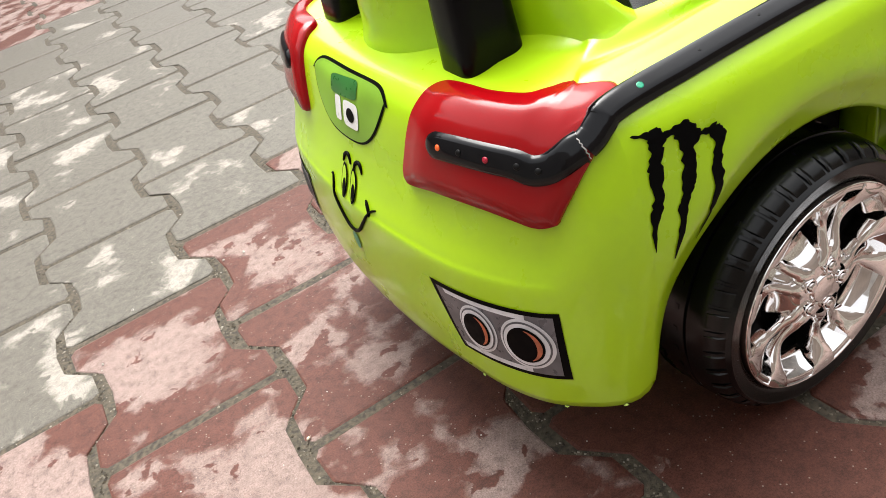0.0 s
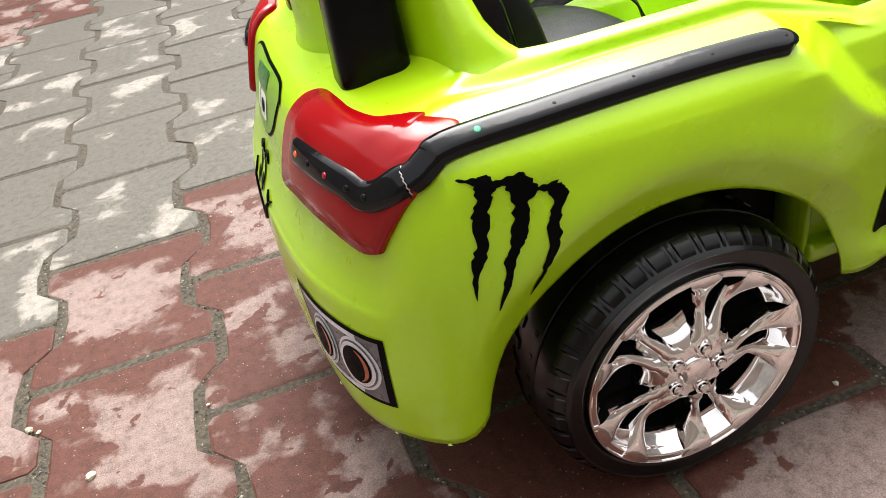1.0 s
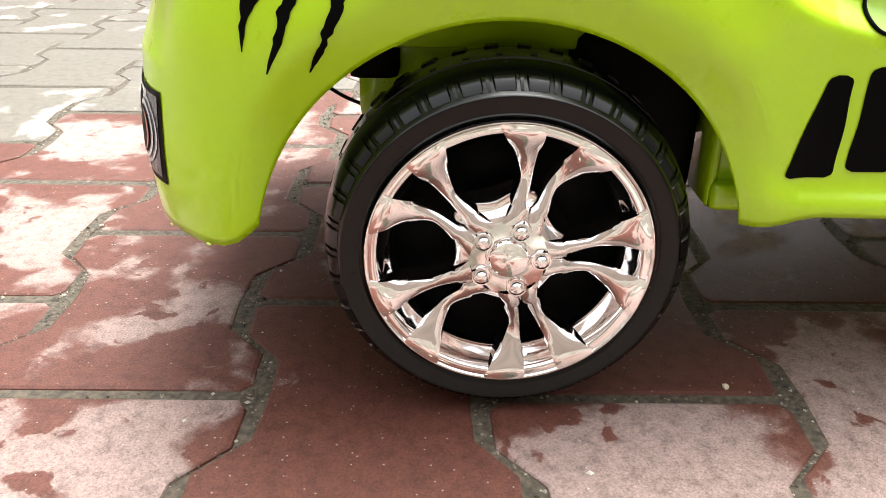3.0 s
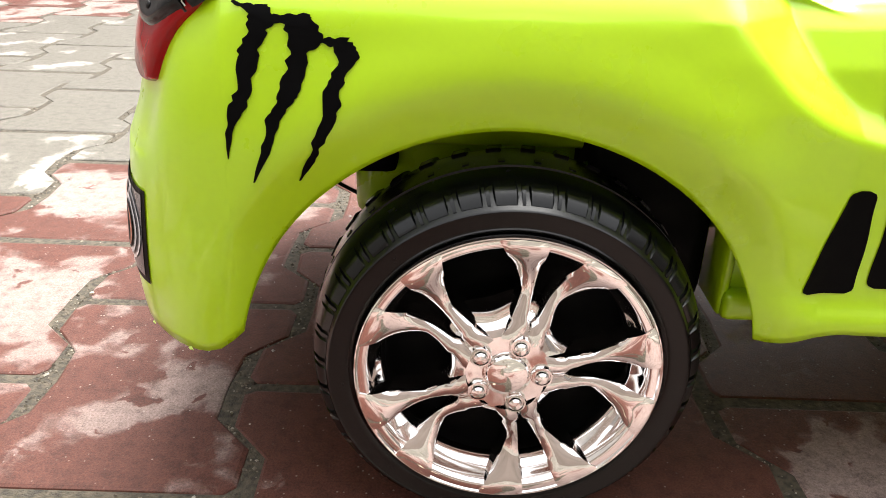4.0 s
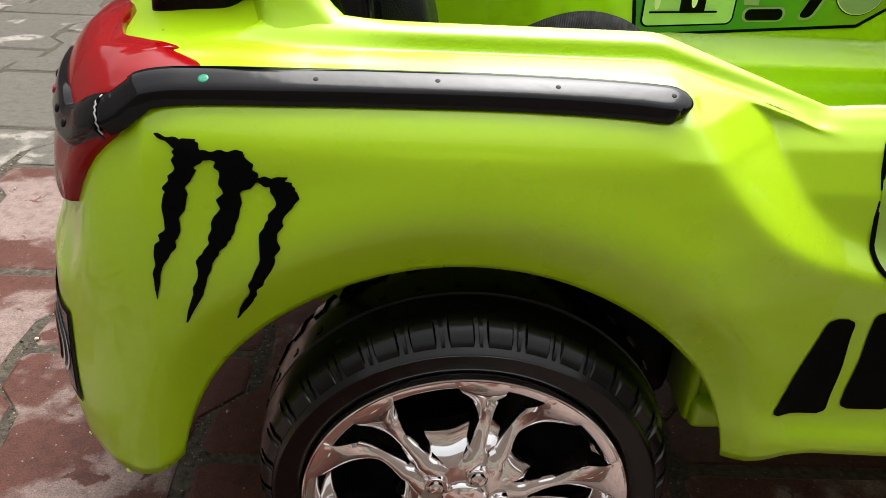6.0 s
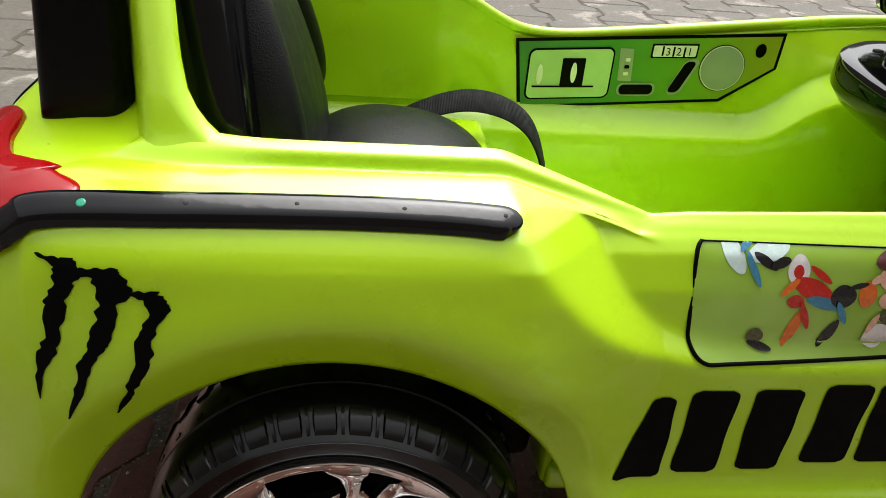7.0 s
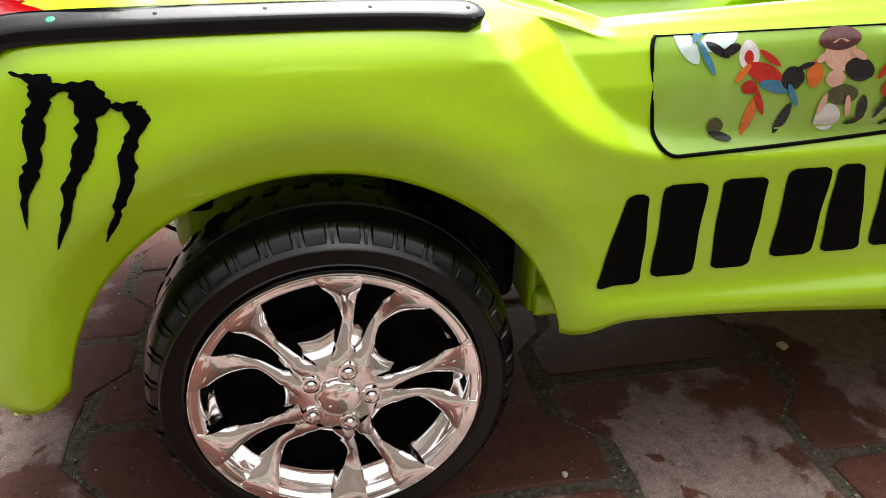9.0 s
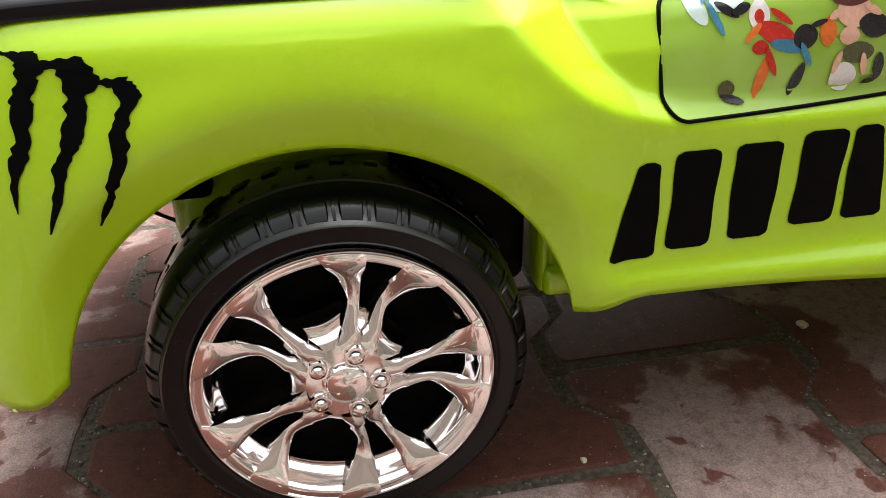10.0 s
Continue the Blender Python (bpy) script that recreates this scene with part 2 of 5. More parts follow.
def shell(u, w, lift=0.0):
    """A point of the right half's shell; w from 0 (lower edge) to ROWS_N - 1 (cockpit's rim); lift: metres off the surface."""
    q = profile(u, w)
    p, n = plan(u)
    d = q.x
    tuck = bulge = 0.0
    if -0.17 < u < 0.17 and w < 6:
        gap = math.hypot(u - ARCH[0], q.y - ARCH[1]) - ARCH[2]
        bulge = 0.0012 * math.exp(-((gap - 0.032) / 0.013) ** 2) * (1 - sstep(abs(u), 0.10, 0.14))
        tuck = 0.52 * soft(0.023 - gap, 0.0020) * (1 - sstep(abs(u), 0.11, 0.145) * 0.6)
    d += tuck - bulge
    pos = Vector((p.x + n.x * d, p.y + n.y * d, q.y))
    if w > 9 and u < -0.02:
        d9 = profile(u, 9).x
        t = (w - 9) / (ROWS_N - 10)
        rim = inner_rim(u)
        deck = Vector((lerp(p.x + n.x * d9, rim.x, t), lerp(p.y + n.y * d9, rim.y, t), q.y + 0.004 * sstep(t, 0.72, 1.0) * sstep(-u, 0.035, 0.10)))
        pos = pos.lerp(deck, sstep(-u, 0.02, 0.075))
    if lift:
        e = 0.002
        a = shell(u + e, w) - shell(u - e, w)
        b = shell(u, min(ROWS_N - 1, w + 0.05)) - shell(u, max(0, w - 0.05))
        m = a.cross(b)
        if m.length > 1e-12:
            m.normalize()
            out = Vector((-n.x, -n.y, 0.6))
            pos += m * lift if m.dot(out) > 0 else -m * lift
    return pos


ARCH = (-0.003, 0.0875, 0.1310)


def inner_rim(u):
    """Plan of the deck's inner edge: along the cockpit, then round behind the seat."""
    if u > -0.070:
        return Vector((u, 0.0825))
    t = (-0.070 - u) / 0.21
    if t < 1:
        return catmull([(-0.060, 0.0825), (-0.070, 0.0825), (-0.088, 0.092), (-0.100, 0.112), (-0.104, 0.150), (-0.106, 0.19)], 1 + 3 * t)
    f = (u - TAIL_U[0]) / (-0.28 - TAIL_U[0])
    return Vector((-0.104, lerp(YC, 0.150, f)))


def lower_edge(u):
    """Height of the shell's lower edge."""
    x, z, r = ARCH
    if abs(u - x) < r * math.sin(radians(80)):
        return z + math.sqrt(r * r - (u - x) ** 2)
    if u > 0:
        return 0.1108 + 0.006 * sstep(u, 0.135, 0.17) - 0.011 * sstep(u, 0.2, 0.42)
    return 0.1005 + 0.0105 * (1 - sstep(-u, 0.131, 0.150))


def row_at(u, height):
    """The w at which the shell has that height (below the shoulder)."""
    lo, hi = 0.0, 9.5
    for _ in range(18):
        mid = (lo + hi) / 2
        if profile(u, mid).y < height:
            lo = mid
        else:
            hi = mid
    return (lo + hi) / 2


def on_side(x, height, lift=0.0006):
    return shell(x, row_at(x, height), lift)


def mirrored(v):
    return Vector((v[0], 2 * YC - v[1], v[2]))


def u_of_tail(y):
    """The u of the tail's plan line at that y."""
    lo, hi = TAIL_U[0], -0.133
    for _ in range(30):
        mid = (lo + hi) / 2
        if plan(mid)[0].y > y:
            lo = mid
        else:
            hi = mid
    return (lo + hi) / 2


toy_car = tagged(new("toy_car"), "lime green children's ride-on toy car standing on block paving", "toy car")

columns = [lerp(TAIL_U[0], -0.133, i / 44) for i in range(44)]
_x, _z, _r = ARCH
columns += [_x + _r * math.sin(radians(a)) for a in np.linspace(-80, 80, 65)]
columns += list(np.linspace(0.130, 0.20, 50)) + list(np.linspace(0.208, FRONT, 40))
columns = sorted(columns + [(a + b) / 2 for a, b in zip(columns, columns[1:]) if 0.07 < a < 0.129])
NV = 105


def build_shell():
    verts = []
    for u in columns:
        w0 = row_at(u, lower_edge(u))
        for j in range(NV):
            verts.append(shell(u, lerp(w0, ROWS_N - 1, j / (NV - 1))))
    faces = grid_faces(len(columns), NV)
    n = len(verts)
    verts += [mirrored(v) for v in verts]
    faces += [tuple(n + i for i in reversed(f)) for f in faces]
    ob = mesh_object("body_shell", verts, faces, GREEN, toy_car)
    bm = bmesh.new()
    bm.from_mesh(ob.data)
    bmesh.ops.remove_doubles(bm, verts=bm.verts[:], dist=0.0003)
    bmesh.ops.recalc_face_normals(bm, faces=bm.faces[:])
    bm.to_mesh(ob.data)
    bm.free()
    s = ob.modifiers.new("skin", "SOLIDIFY")
    s.thickness, s.offset = 0.003, -1
    return ob


build_shell()


def moulding_flash():
    """Torn bits of plastic left on the bumper's lower edge."""
    rng = random.Random(21)
    for u in (-0.262, -0.196, -0.160):
        c = shell(u, row_at(u, lower_edge(u)))
        n = plan(u)[1]
        verts = []
        for k in range(8):
            a = 2 * math.pi * k / 8
            r = rng.uniform(0.0006, 0.0016)
            verts.append(c + Vector((n.y, -n.x, 0)) * (r * 1.5 * math.cos(a)) + Vector((0, 0, r * math.sin(a) - 0.0004)) - Vector((n.x, n.y, 0)) * 0.0004)
        verts.append(c - Vector((n.x, n.y, 0)) * 0.0014)
        mesh_object("moulding_flash", verts, [(k, (k + 1) % 8, 8) for k in range(8)], FLASH, toy_car, False)


FLASH = worn("torn_green_plastic", (0.50, 0.70, 0.14), 0.5, var=0.2, scale=90)
moulding_flash()


# ---- wheels ----
def tyre_profile():
    return [(0.074, 0.004), (0.0765, -0.0012), (0.0800, -0.0032), (0.0866, -0.0036), (0.0877, -0.0043), (0.0884, -0.0036), (0.0894, -0.0010), (0.0930, 0.0030), (0.0962, 0.0085), (0.0980, 0.0140), (0.0990, 0.0225), (0.0974, 0.0232), (0.0974, 0.0248),
            (0.0991, 0.0256), (0.0995, 0.040), (0.0985, 0.052), (0.095, 0.062), (0.086, 0.068), (0.070, 0.068)]


def tread_block(rows, a0, width, skew):
    """One raised block across rows of (y, radius at the foot, radius on top)."""
    verts, faces = [], []
    for y, ra, rb in rows:
        for k, da in enumerate((0, 0.10, 0.90, 1.0)):
            a = a0 + width * da + (y - rows[0][0]) * skew
            r = ra if k in (0, 3) else rb
            verts.append((r * math.cos(a), y - (0.0008 if k in (1, 2) and y < 0.006 else 0), r * math.sin(a)))
    n = len(rows)
    for p in range(n - 1):
        for k in range(3):
            faces.append((p * 4 + k, p * 4 + k + 1, (p + 1) * 4 + k + 1, (p + 1) * 4 + k))
    faces += [(0, 1, 2, 3), (n * 4 - 1, n * 4 - 2, n * 4 - 3, n * 4 - 4)]
    return verts, faces


def build_wheel(name):
    wheel = new(name)
    v, f = revolve(tyre_profile(), 120, (0, 0, 0))
    tyre = crisp(mesh_object("tyre", v, f, RUBBER, wheel, label="black moulded tyre with raised shoulder blocks"), 40)
    # shoulder blocks, each a wide one and a sliver beside it, and a row on the inner half
    shoulder = [(-0.0002, 0.0885, 0.0897), (0.0025, 0.0918, 0.0934), (0.0060, 0.0942, 0.0959), (0.0100, 0.0958, 0.0971)]
    stud_row = [(0.0300, 0.0985, 0.0996), (0.0330, 0.0985, 0.0998)]
    inner = [(0.0480, 0.0968, 0.1000), (0.055, 0.0955, 0.0995), (0.063, 0.0930, 0.0965)]
    n = 36
    kinds = []
    for rows, a, wd, skew in ((shoulder, 0.0, 0.74, 0.8), (shoulder, 0.81, 0.12, 0.8), (stud_row, 0.30, 0.22, 0.0), (inner, 0.35, 0.50, -1.2)):
        v, f = tread_block(rows, 2 * math.pi / n * a, 2 * math.pi / n * wd, skew)
        kinds.append(crisp(mesh_object("tread_block", v, f, RUBBER, wheel), 45).data)
    for i in range(1, n):
        for me in kinds:
            ob = new("tread_block", me)
            ob.parent = wheel
            ob.matrix_basis = Matrix.Rotation(-2 * math.pi * i / n, 4, "Y")
    # rim: outer ring and the barrel behind it
    prof = [(0.0745, 0.006), (0.0757, -0.0035), (0.0753, -0.0046), (0.0747, -0.0049), (0.0740, -0.0046), (0.0734, -0.0037), (0.0705, -0.0036), (0.0698, -0.0033), (0.0692, -0.0026), (0.0676, 0.0020), (0.0655, 0.0065), (0.0635, 0.0090), (0.0622, 0.0110), (0.0618, 0.0160)]
    v, f = revolve(prof, 120, (0, 0, 0))
    rim = crisp(mesh_object("rim", v, f, CHROME, wheel, label="chrome-plated ten-spoke rim"), 30)
    v, f = revolve([(0.0622, 0.0150), (0.0615, 0.0320), (0.040, 0.0325), (0.012, 0.034), (0.0, 0.034)], 48, (0, 0, 0))
    mesh_object("backing_disc", v, f, MATT, wheel)

    def spoke(sign):
        verts, nj, ni = [], 11, 26
        across = (0.0, 0.02, 0.10, 0.22, 0.36, 0.5, 0.64, 0.78, 0.90, 0.98, 1.0)
        depth = (0.0150, 0.0038, 0.0017, 0.0008, 0.0002, 0.0, 0.0002, 0.0008, 0.0017, 0.0038, 0.0150)
        for i in range(ni):
            t = i / (ni - 1)
            r = lerp(0.0205, 0.0744, t)
            # half width of the narrow slot and the spoke's own width, turned to angles
            slot = 0.0012 + 0.0074 * (r - 0.0295) / 0.043 if r > 0.0295 else 0.0
            wide = 0.0070 + (0.0165 * ((r - 0.044) / 0.0286) ** 1.2 if r > 0.044 else 0.0060 * (max(0.0, 0.044 - r) / 0.0235) ** 1.5)
            a0 = math.asin(min(1, slot / r))
            a1 = min(math.pi / 5 - 0.0004 / r, a0 + wide / r)
            face = -0.0051 + 0.0078 * math.sin(math.pi * min(1, t * 1.02)) ** 2 + 0.0022 * (1 - t)
            deep = 1.0 if r < 0.060 else 1.0 - 0.75 * (r - 0.060) / 0.0126
            for j in range(nj):
                a = sign * lerp(a0, a1, across[j])
                verts.append((r * math.cos(a), face + depth[j] * (deep if j in (0, nj - 1) else 1 - 0.85 * sstep(r, 0.056, 0.070)), r * math.sin(a)))
        return verts, grid_faces(ni, nj)

    for k in range(5):
        turn = Matrix.Rotation(-radians(72 * k - 1), 3, "Y")
        for sign in (1, -1):
            v, f = spoke(sign)
            if sign < 0:
                f = [tuple(reversed(q)) for q in f]
            crisp(mesh_object("spoke", [turn @ Vector(p) for p in v], f, CHROME, wheel), 28)
        c = turn @ Vector((0.0170, 0, 0))
        v, f = revolve([(0.0056, 0.004), (0.0056, -0.0028), (0.0052, -0.0036), (0.0045, -0.0036), (0.0041, -0.0022), (0.0034, -0.0022), (0.0033, -0.0046), (0.0023, -0.0056), (0.0, -0.0058)], 20, c)
        crisp(mesh_object("wheel_nut", v, f, CHROME, wheel), 40)
    v, f = revolve([(0.0360, 0.0190), (0.0335, 0.0115), (0.0295, 0.0050), (0.0262, 0.0016), (0.0235, 0.0000), (0.0215, -0.0012), (0.0125, -0.0012), (0.0112, -0.0004), (0.0106, -0.0022), (0.0098, -0.0030), (0.006, -0.0038), (0.0, -0.0040)], 100, (0, 0, 0))
    lobed = []
    for x, y, z in v:
        r, a = math.hypot(x, z), math.atan2(z, x)
        k = 1 + 0.07 * math.cos(5 * a) * sstep(r, 0.0215, 0.034)
        lobed.append((x * k, y, z * k))
    crisp(mesh_object("hub_cap", lobed, f, CHROME, wheel), 30)
    return wheel


def build_wheels():
    wheel = build_wheel("wheel")
    wheel.parent = toy_car
    wheel.matrix_basis = pose(*HUB)
    for x, far in ((0.0, True), (0.56, False), (0.56, True)):
        copy_thing(wheel, pose(x, 2 * YC if far else 0.0, 0.10, 0, 0, 180 if far else 0))


build_wheels()


# ---- the toy car: lamps, trim and decals ----
def shell_normal(u, w, eu=0.014, ew=0.8):
    a = shell(u + eu, w) - shell(u - eu, w)
    b = shell(u, min(ROWS_N - 1, w + ew)) - shell(u, max(0, w - ew))
    m = a.cross(b).normalized()
    n = plan(u)[1]
    return m if m.dot(Vector((-n.x, -n.y, 0.6))) > 0 else -m


def band(name, path, half, dome, mat, parent, label="", lift=0.001, across=8, per=10, round_ends=(True, True)):
    """A domed strip along (u, w) points of the shell, half metres to each side of them."""
    n = (len(path) - 1) * per + 1
    line = [catmull(path, i / per) for i in range(n)]
    line = [line[0]] + [line[0].lerp(line[1], f) for f in (0.15, 0.35, 0.6)] + line[1:-1] + [line[-2].lerp(line[-1], f) for f in (0.4, 0.65, 0.85)] + [line[-1]]
    n = len(line)
    spots = [shell(q.x, q.y) for q in line]
    run = [0.0]
    for a, b in zip(spots, spots[1:]):
        run.append(run[-1] + (b - a).length)
    verts = []
    for i, q in enumerate(line):
        nrm = shell_normal(q.x, q.y)
        c = spots[i] + nrm * (lift(q.x) if callable(lift) else lift)
        d = (spots[min(n - 1, i + 1)] - spots[max(0, i - 1)]).normalized()
        s = d.cross(nrm).normalized()
        ends = [e for e, on in zip((run[i], run[-1] - run[i]), round_ends) if on]
        end = min(ends) if ends else 1.0
        f = 1.0 if end > half else math.sqrt(max(0.0, 1 - (1 - end / half) ** 2))
        for j in range(across + 1):
            t = 2 * j / across - 1
            h = dome * (1 - abs(t) ** 4) * (0.25 + 0.75 * f) + (0.0 if j not in (0, across) else -0.003)
            verts.append(c + s * (t * half * max(0.03, f)) + nrm * h)
    ob = mesh_object(name, verts, grid_faces(n, across + 1) + [tuple(range(across + 1)), tuple(range((n - 1) * (across + 1) + across, (n - 1) * (across + 1) - 1, -1))], mat, parent, label=label)
    return crisp(ob, 50)


def plate(name, outline, mat, parent, rise, label="", rings=6, skirt=0.004):
    """A raised plate on the shell inside a closed (u, w) outline: rings shrinking to the middle."""
    m = len(outline)
    cu = sum(p[0] for p in outline) / m
    cw = sum(p[1] for p in outline) / m
    verts = [shell(u, w) - shell_normal(u, w) * skirt for u, w in outline]
    for k in range(rings + 1):
        f = 1 - k / (rings + 0.6)
        if k == 0:
            f, h = 1.0, rise * 0.45
        elif k == 1:
            f, h = 0.975, rise * 0.9
        else:
            h = rise
        ring = [(cu + (u - cu) * f, cw + (w - cw) * f) for u, w in outline]
        verts += [shell(u, w) + shell_normal(u, w) * (h * (1 - 0.85 * sstep(shell(u, w).x, -0.155, -0.108))) for u, w in ring]
    verts.append(shell(cu, cw, rise))
    faces = []
    for k in range(rings + 1):
        for i in range(m):
            j = (i + 1) % m
            faces.append((k * m + i, k * m + j, (k + 1) * m + j, (k + 1) * m + i))
    for i in range(m):
        faces.append(((rings + 1) * m + i, (rings + 1) * m + (i + 1) % m, len(verts) - 1))
    ob = mesh_object(name, verts, faces, mat, parent, label=label)
    bm = bmesh.new()
    bm.from_mesh(ob.data)
    bmesh.ops.recalc_face_normals(bm, faces=bm.faces[:])
    bm.to_mesh(ob.data)
    bm.free()
    return ob


def smooth_ring(points, per=8):
    n = len(points)
    out = []
    for i in range(n):
        four = [points[(i + k) % n] for k in (-1, 0, 1, 2)]
        out += [tuple(catmull(four, 1 + k / per)) for k in range(per)]
    return out


def to_far_side(ob, name=""):
    """A mirror twin of a part of the right side."""
    me = ob.data.copy()
    for v in me.vertices:
        v.co = mirrored(v.co)
    me.flip_normals()
    twin = new(name or ob.name.split(".")[0], me)
    twin.parent = ob.parent
    if "label" in ob:
        twin["label"] = ob["label"]
    return twin


# tail lamp: red shell that wraps from the tail over the shoulder onto the deck
lamp_ring = [(-0.3105, 5.5), (-0.3070, 6.3), (-0.3030, 7.3), (-0.2985, 8.3), (-0.2935, 9.1), (-0.282, 9.5), (-0.262, 9.55), (-0.235, 9.45), (-0.205, 9.45), (-0.180, 9.55), (-0.158, 9.60), (-0.141, 9.55), (-0.125, 9.1), (-0.113, 8.5), (-0.119, 7.8),
             (-0.140, 7.0), (-0.1515, 6.07), (-0.166, 5.35), (-0.1780, 4.85), (-0.1803, 4.76), (-0.184, 4.78), (-0.212, 5.15), (-0.2375, 5.32), (-0.275, 5.28), (-0.302, 5.16), (-0.3085, 5.24)]
lamp = plate("tail_lamp", smooth_ring(lamp_ring, 6), RED, toy_car, 0.0055, "glossy red tail lamp")
to_far_side(lamp)
lamp_bar_path = [(-0.279, 6.95), (-0.262, 7.02), (-0.245, 7.05), (-0.226, 7.02), (-0.207, 6.93), (-0.190, 6.66), (-0.179, 6.48), (-0.168, 6.45), (-0.157, 6.52)]
lamp_bar = band("lamp_bar", lamp_bar_path, 0.0098, 0.0035, STRIP, lamp, "black strip with small lights", lift=0.0050, round_ends=(True, False))
side_path = [(-0.1565, 6.52), (-0.1495, 6.75), (-0.140, 7.10), (-0.127, 7.48), (-0.103, 7.68), (-0.07, 7.80), (-0.03, 7.86), (0.01, 7.88), (0.05, 7.80), (0.0770, 7.62)]
side_strip = band("side_light_strip", side_path, 0.0088, 0.0028, STRIP, toy_car, "glossy black strip with small lights", lift=lambda u: 0.0052 - 0.0022 * sstep(u, -0.155, -0.110), round_ends=(False, True))
for twin_of in (lamp_bar, side_strip):
    to_far_side(twin_of)

LED_OFF = worn("dark_small_light", (0.004, 0.004, 0.004), 0.5, var=0.2, scale=80, spec=0.2)
LED_ORANGE = worn("small_orange_light", (0.75, 0.10, 0.02), 0.25, var=0.1, scale=80)
LED_RED = worn("small_red_light", (0.35, 0.01, 0.03), 0.25, var=0.1, scale=80)
LED_GREEN = worn("small_green_light", (0.01, 0.20, 0.11), 0.25, var=0.1, scale=80)

for _lit, _glow in ((LED_ORANGE, (1.0, 0.25, 0.05, 1)), (LED_GREEN, (0.05, 0.9, 0.5, 1))):
    bsdf(_lit).inputs["Emission Color"].default_value = _glow
    bsdf(_lit).inputs["Emission Strength"].default_value = 0.06


def stud(name, u, w, lift, r, mat, parent, high=0.0006):
    c = shell(u, w, lift)
    nrm = (shell(u, w, lift + 0.003) - c).normalized()
    a = nrm.orthogonal().normalized()
    b = nrm.cross(a)
    verts = []
    for rr, h in ((1.0, -0.001), (1.0, high * 0.4), (0.7, high), (0.0, high * 1.1)):
        for k in range(14):
            t = 2 * math.pi * k / 14
            verts.append(c + (a * math.cos(t) + b * math.sin(t)) * (r * rr) + nrm * h)
    faces = []
    for p in range(3):
        for k in range(14):
            faces.append((p * 14 + k, p * 14 + (k + 1) % 14, (p + 1) * 14 + (k + 1) % 14, (p + 1) * 14 + k))
    return mesh_object(name, verts, faces, mat, parent)


for u, w, mat in ((-0.266, 7.0, LED_ORANGE), (-0.247, 7.05, LED_OFF), (-0.226, 7.0, LED_RED), (-0.203, 6.9, LED_OFF), (-0.186, 6.6, LED_OFF)):
    stud("small_light", u, w, 0.0086, 0.0019, mat, lamp)
for x, mat, w in ((-0.135, LED_OFF, 7.25), (-0.108, LED_GREEN, 7.62), (-0.066, LED_OFF, 7.8), (-0.020, LED_OFF, 7.9), (0.026, LED_OFF, 7.85), (0.070, LED_OFF, 7.72)):
    stud("small_light", x, w, 0.0058, 0.0021 if mat is LED_GREEN else 0.0010, mat, side_strip, 0.0001)
# ragged melted seam where the two strips meet
WHITE = worn("pale_glue", (0.48, 0.46, 0.44), 0.5, var=0.15, scale=60)
seam_pts = []
rng = random.Random(7)
for i in range(15):
    w = lerp(6.00, 7.05, i / 14)
    uu = lerp(-0.1535, -0.1595, i / 14)
    seam_pts.append(shell(uu + rng.uniform(-0.0010, 0.0010), w) + shell_normal(uu, w) * (0.0050 + 0.0036 * math.sin(math.pi * i / 14) ** 0.5))
v, f = tube(seam_pts, lambda t: 0.00038, 6)
mesh_object("glue_seam", v, f, WHITE, side_strip, label="ragged line of pale glue")


def skin_patch(name, edges, mat, parent, label="", lift=0.0006, steps=30, across=4):
    """A thin decal on the side: edges(t) gives the two (x, height) borders at t from 0 to 1."""
    verts = []
    for i in range(steps + 1):
        (xa, za), (xb, zb) = edges(i / steps)
        for j in range(across + 1):
            verts.append(on_side(lerp(xa, xb, j / across), lerp(za, zb, j / across), lift))
    return mesh_object(name, verts, grid_faces(steps + 1, across + 1), mat, parent, label=label)


def ragged(rows, seed, rough=0.0013):
    """Borders of a torn stroke, from (height, one side, other side) rows, top to tip."""
    rng = random.Random(seed)
    jag = [(rng.uniform(-rough, rough), rng.uniform(-rough, rough)) for _ in range(30)]

    def edges(t):
        k = t * (len(rows) - 1.0001)
        i = int(k)
        z, a, b = (lerp(rows[i][c], rows[i + 1][c], k - i) for c in range(3))
        m = t * 28.99
        n = int(m)
        f = 1 - t ** 6
        ja, jb = (lerp(jag[n][c], jag[n + 1][c], m - n) * f for c in (0, 1))
        return (a + ja, z + jb * 0.3), (b + jb, z + ja * 0.3)

    return edges


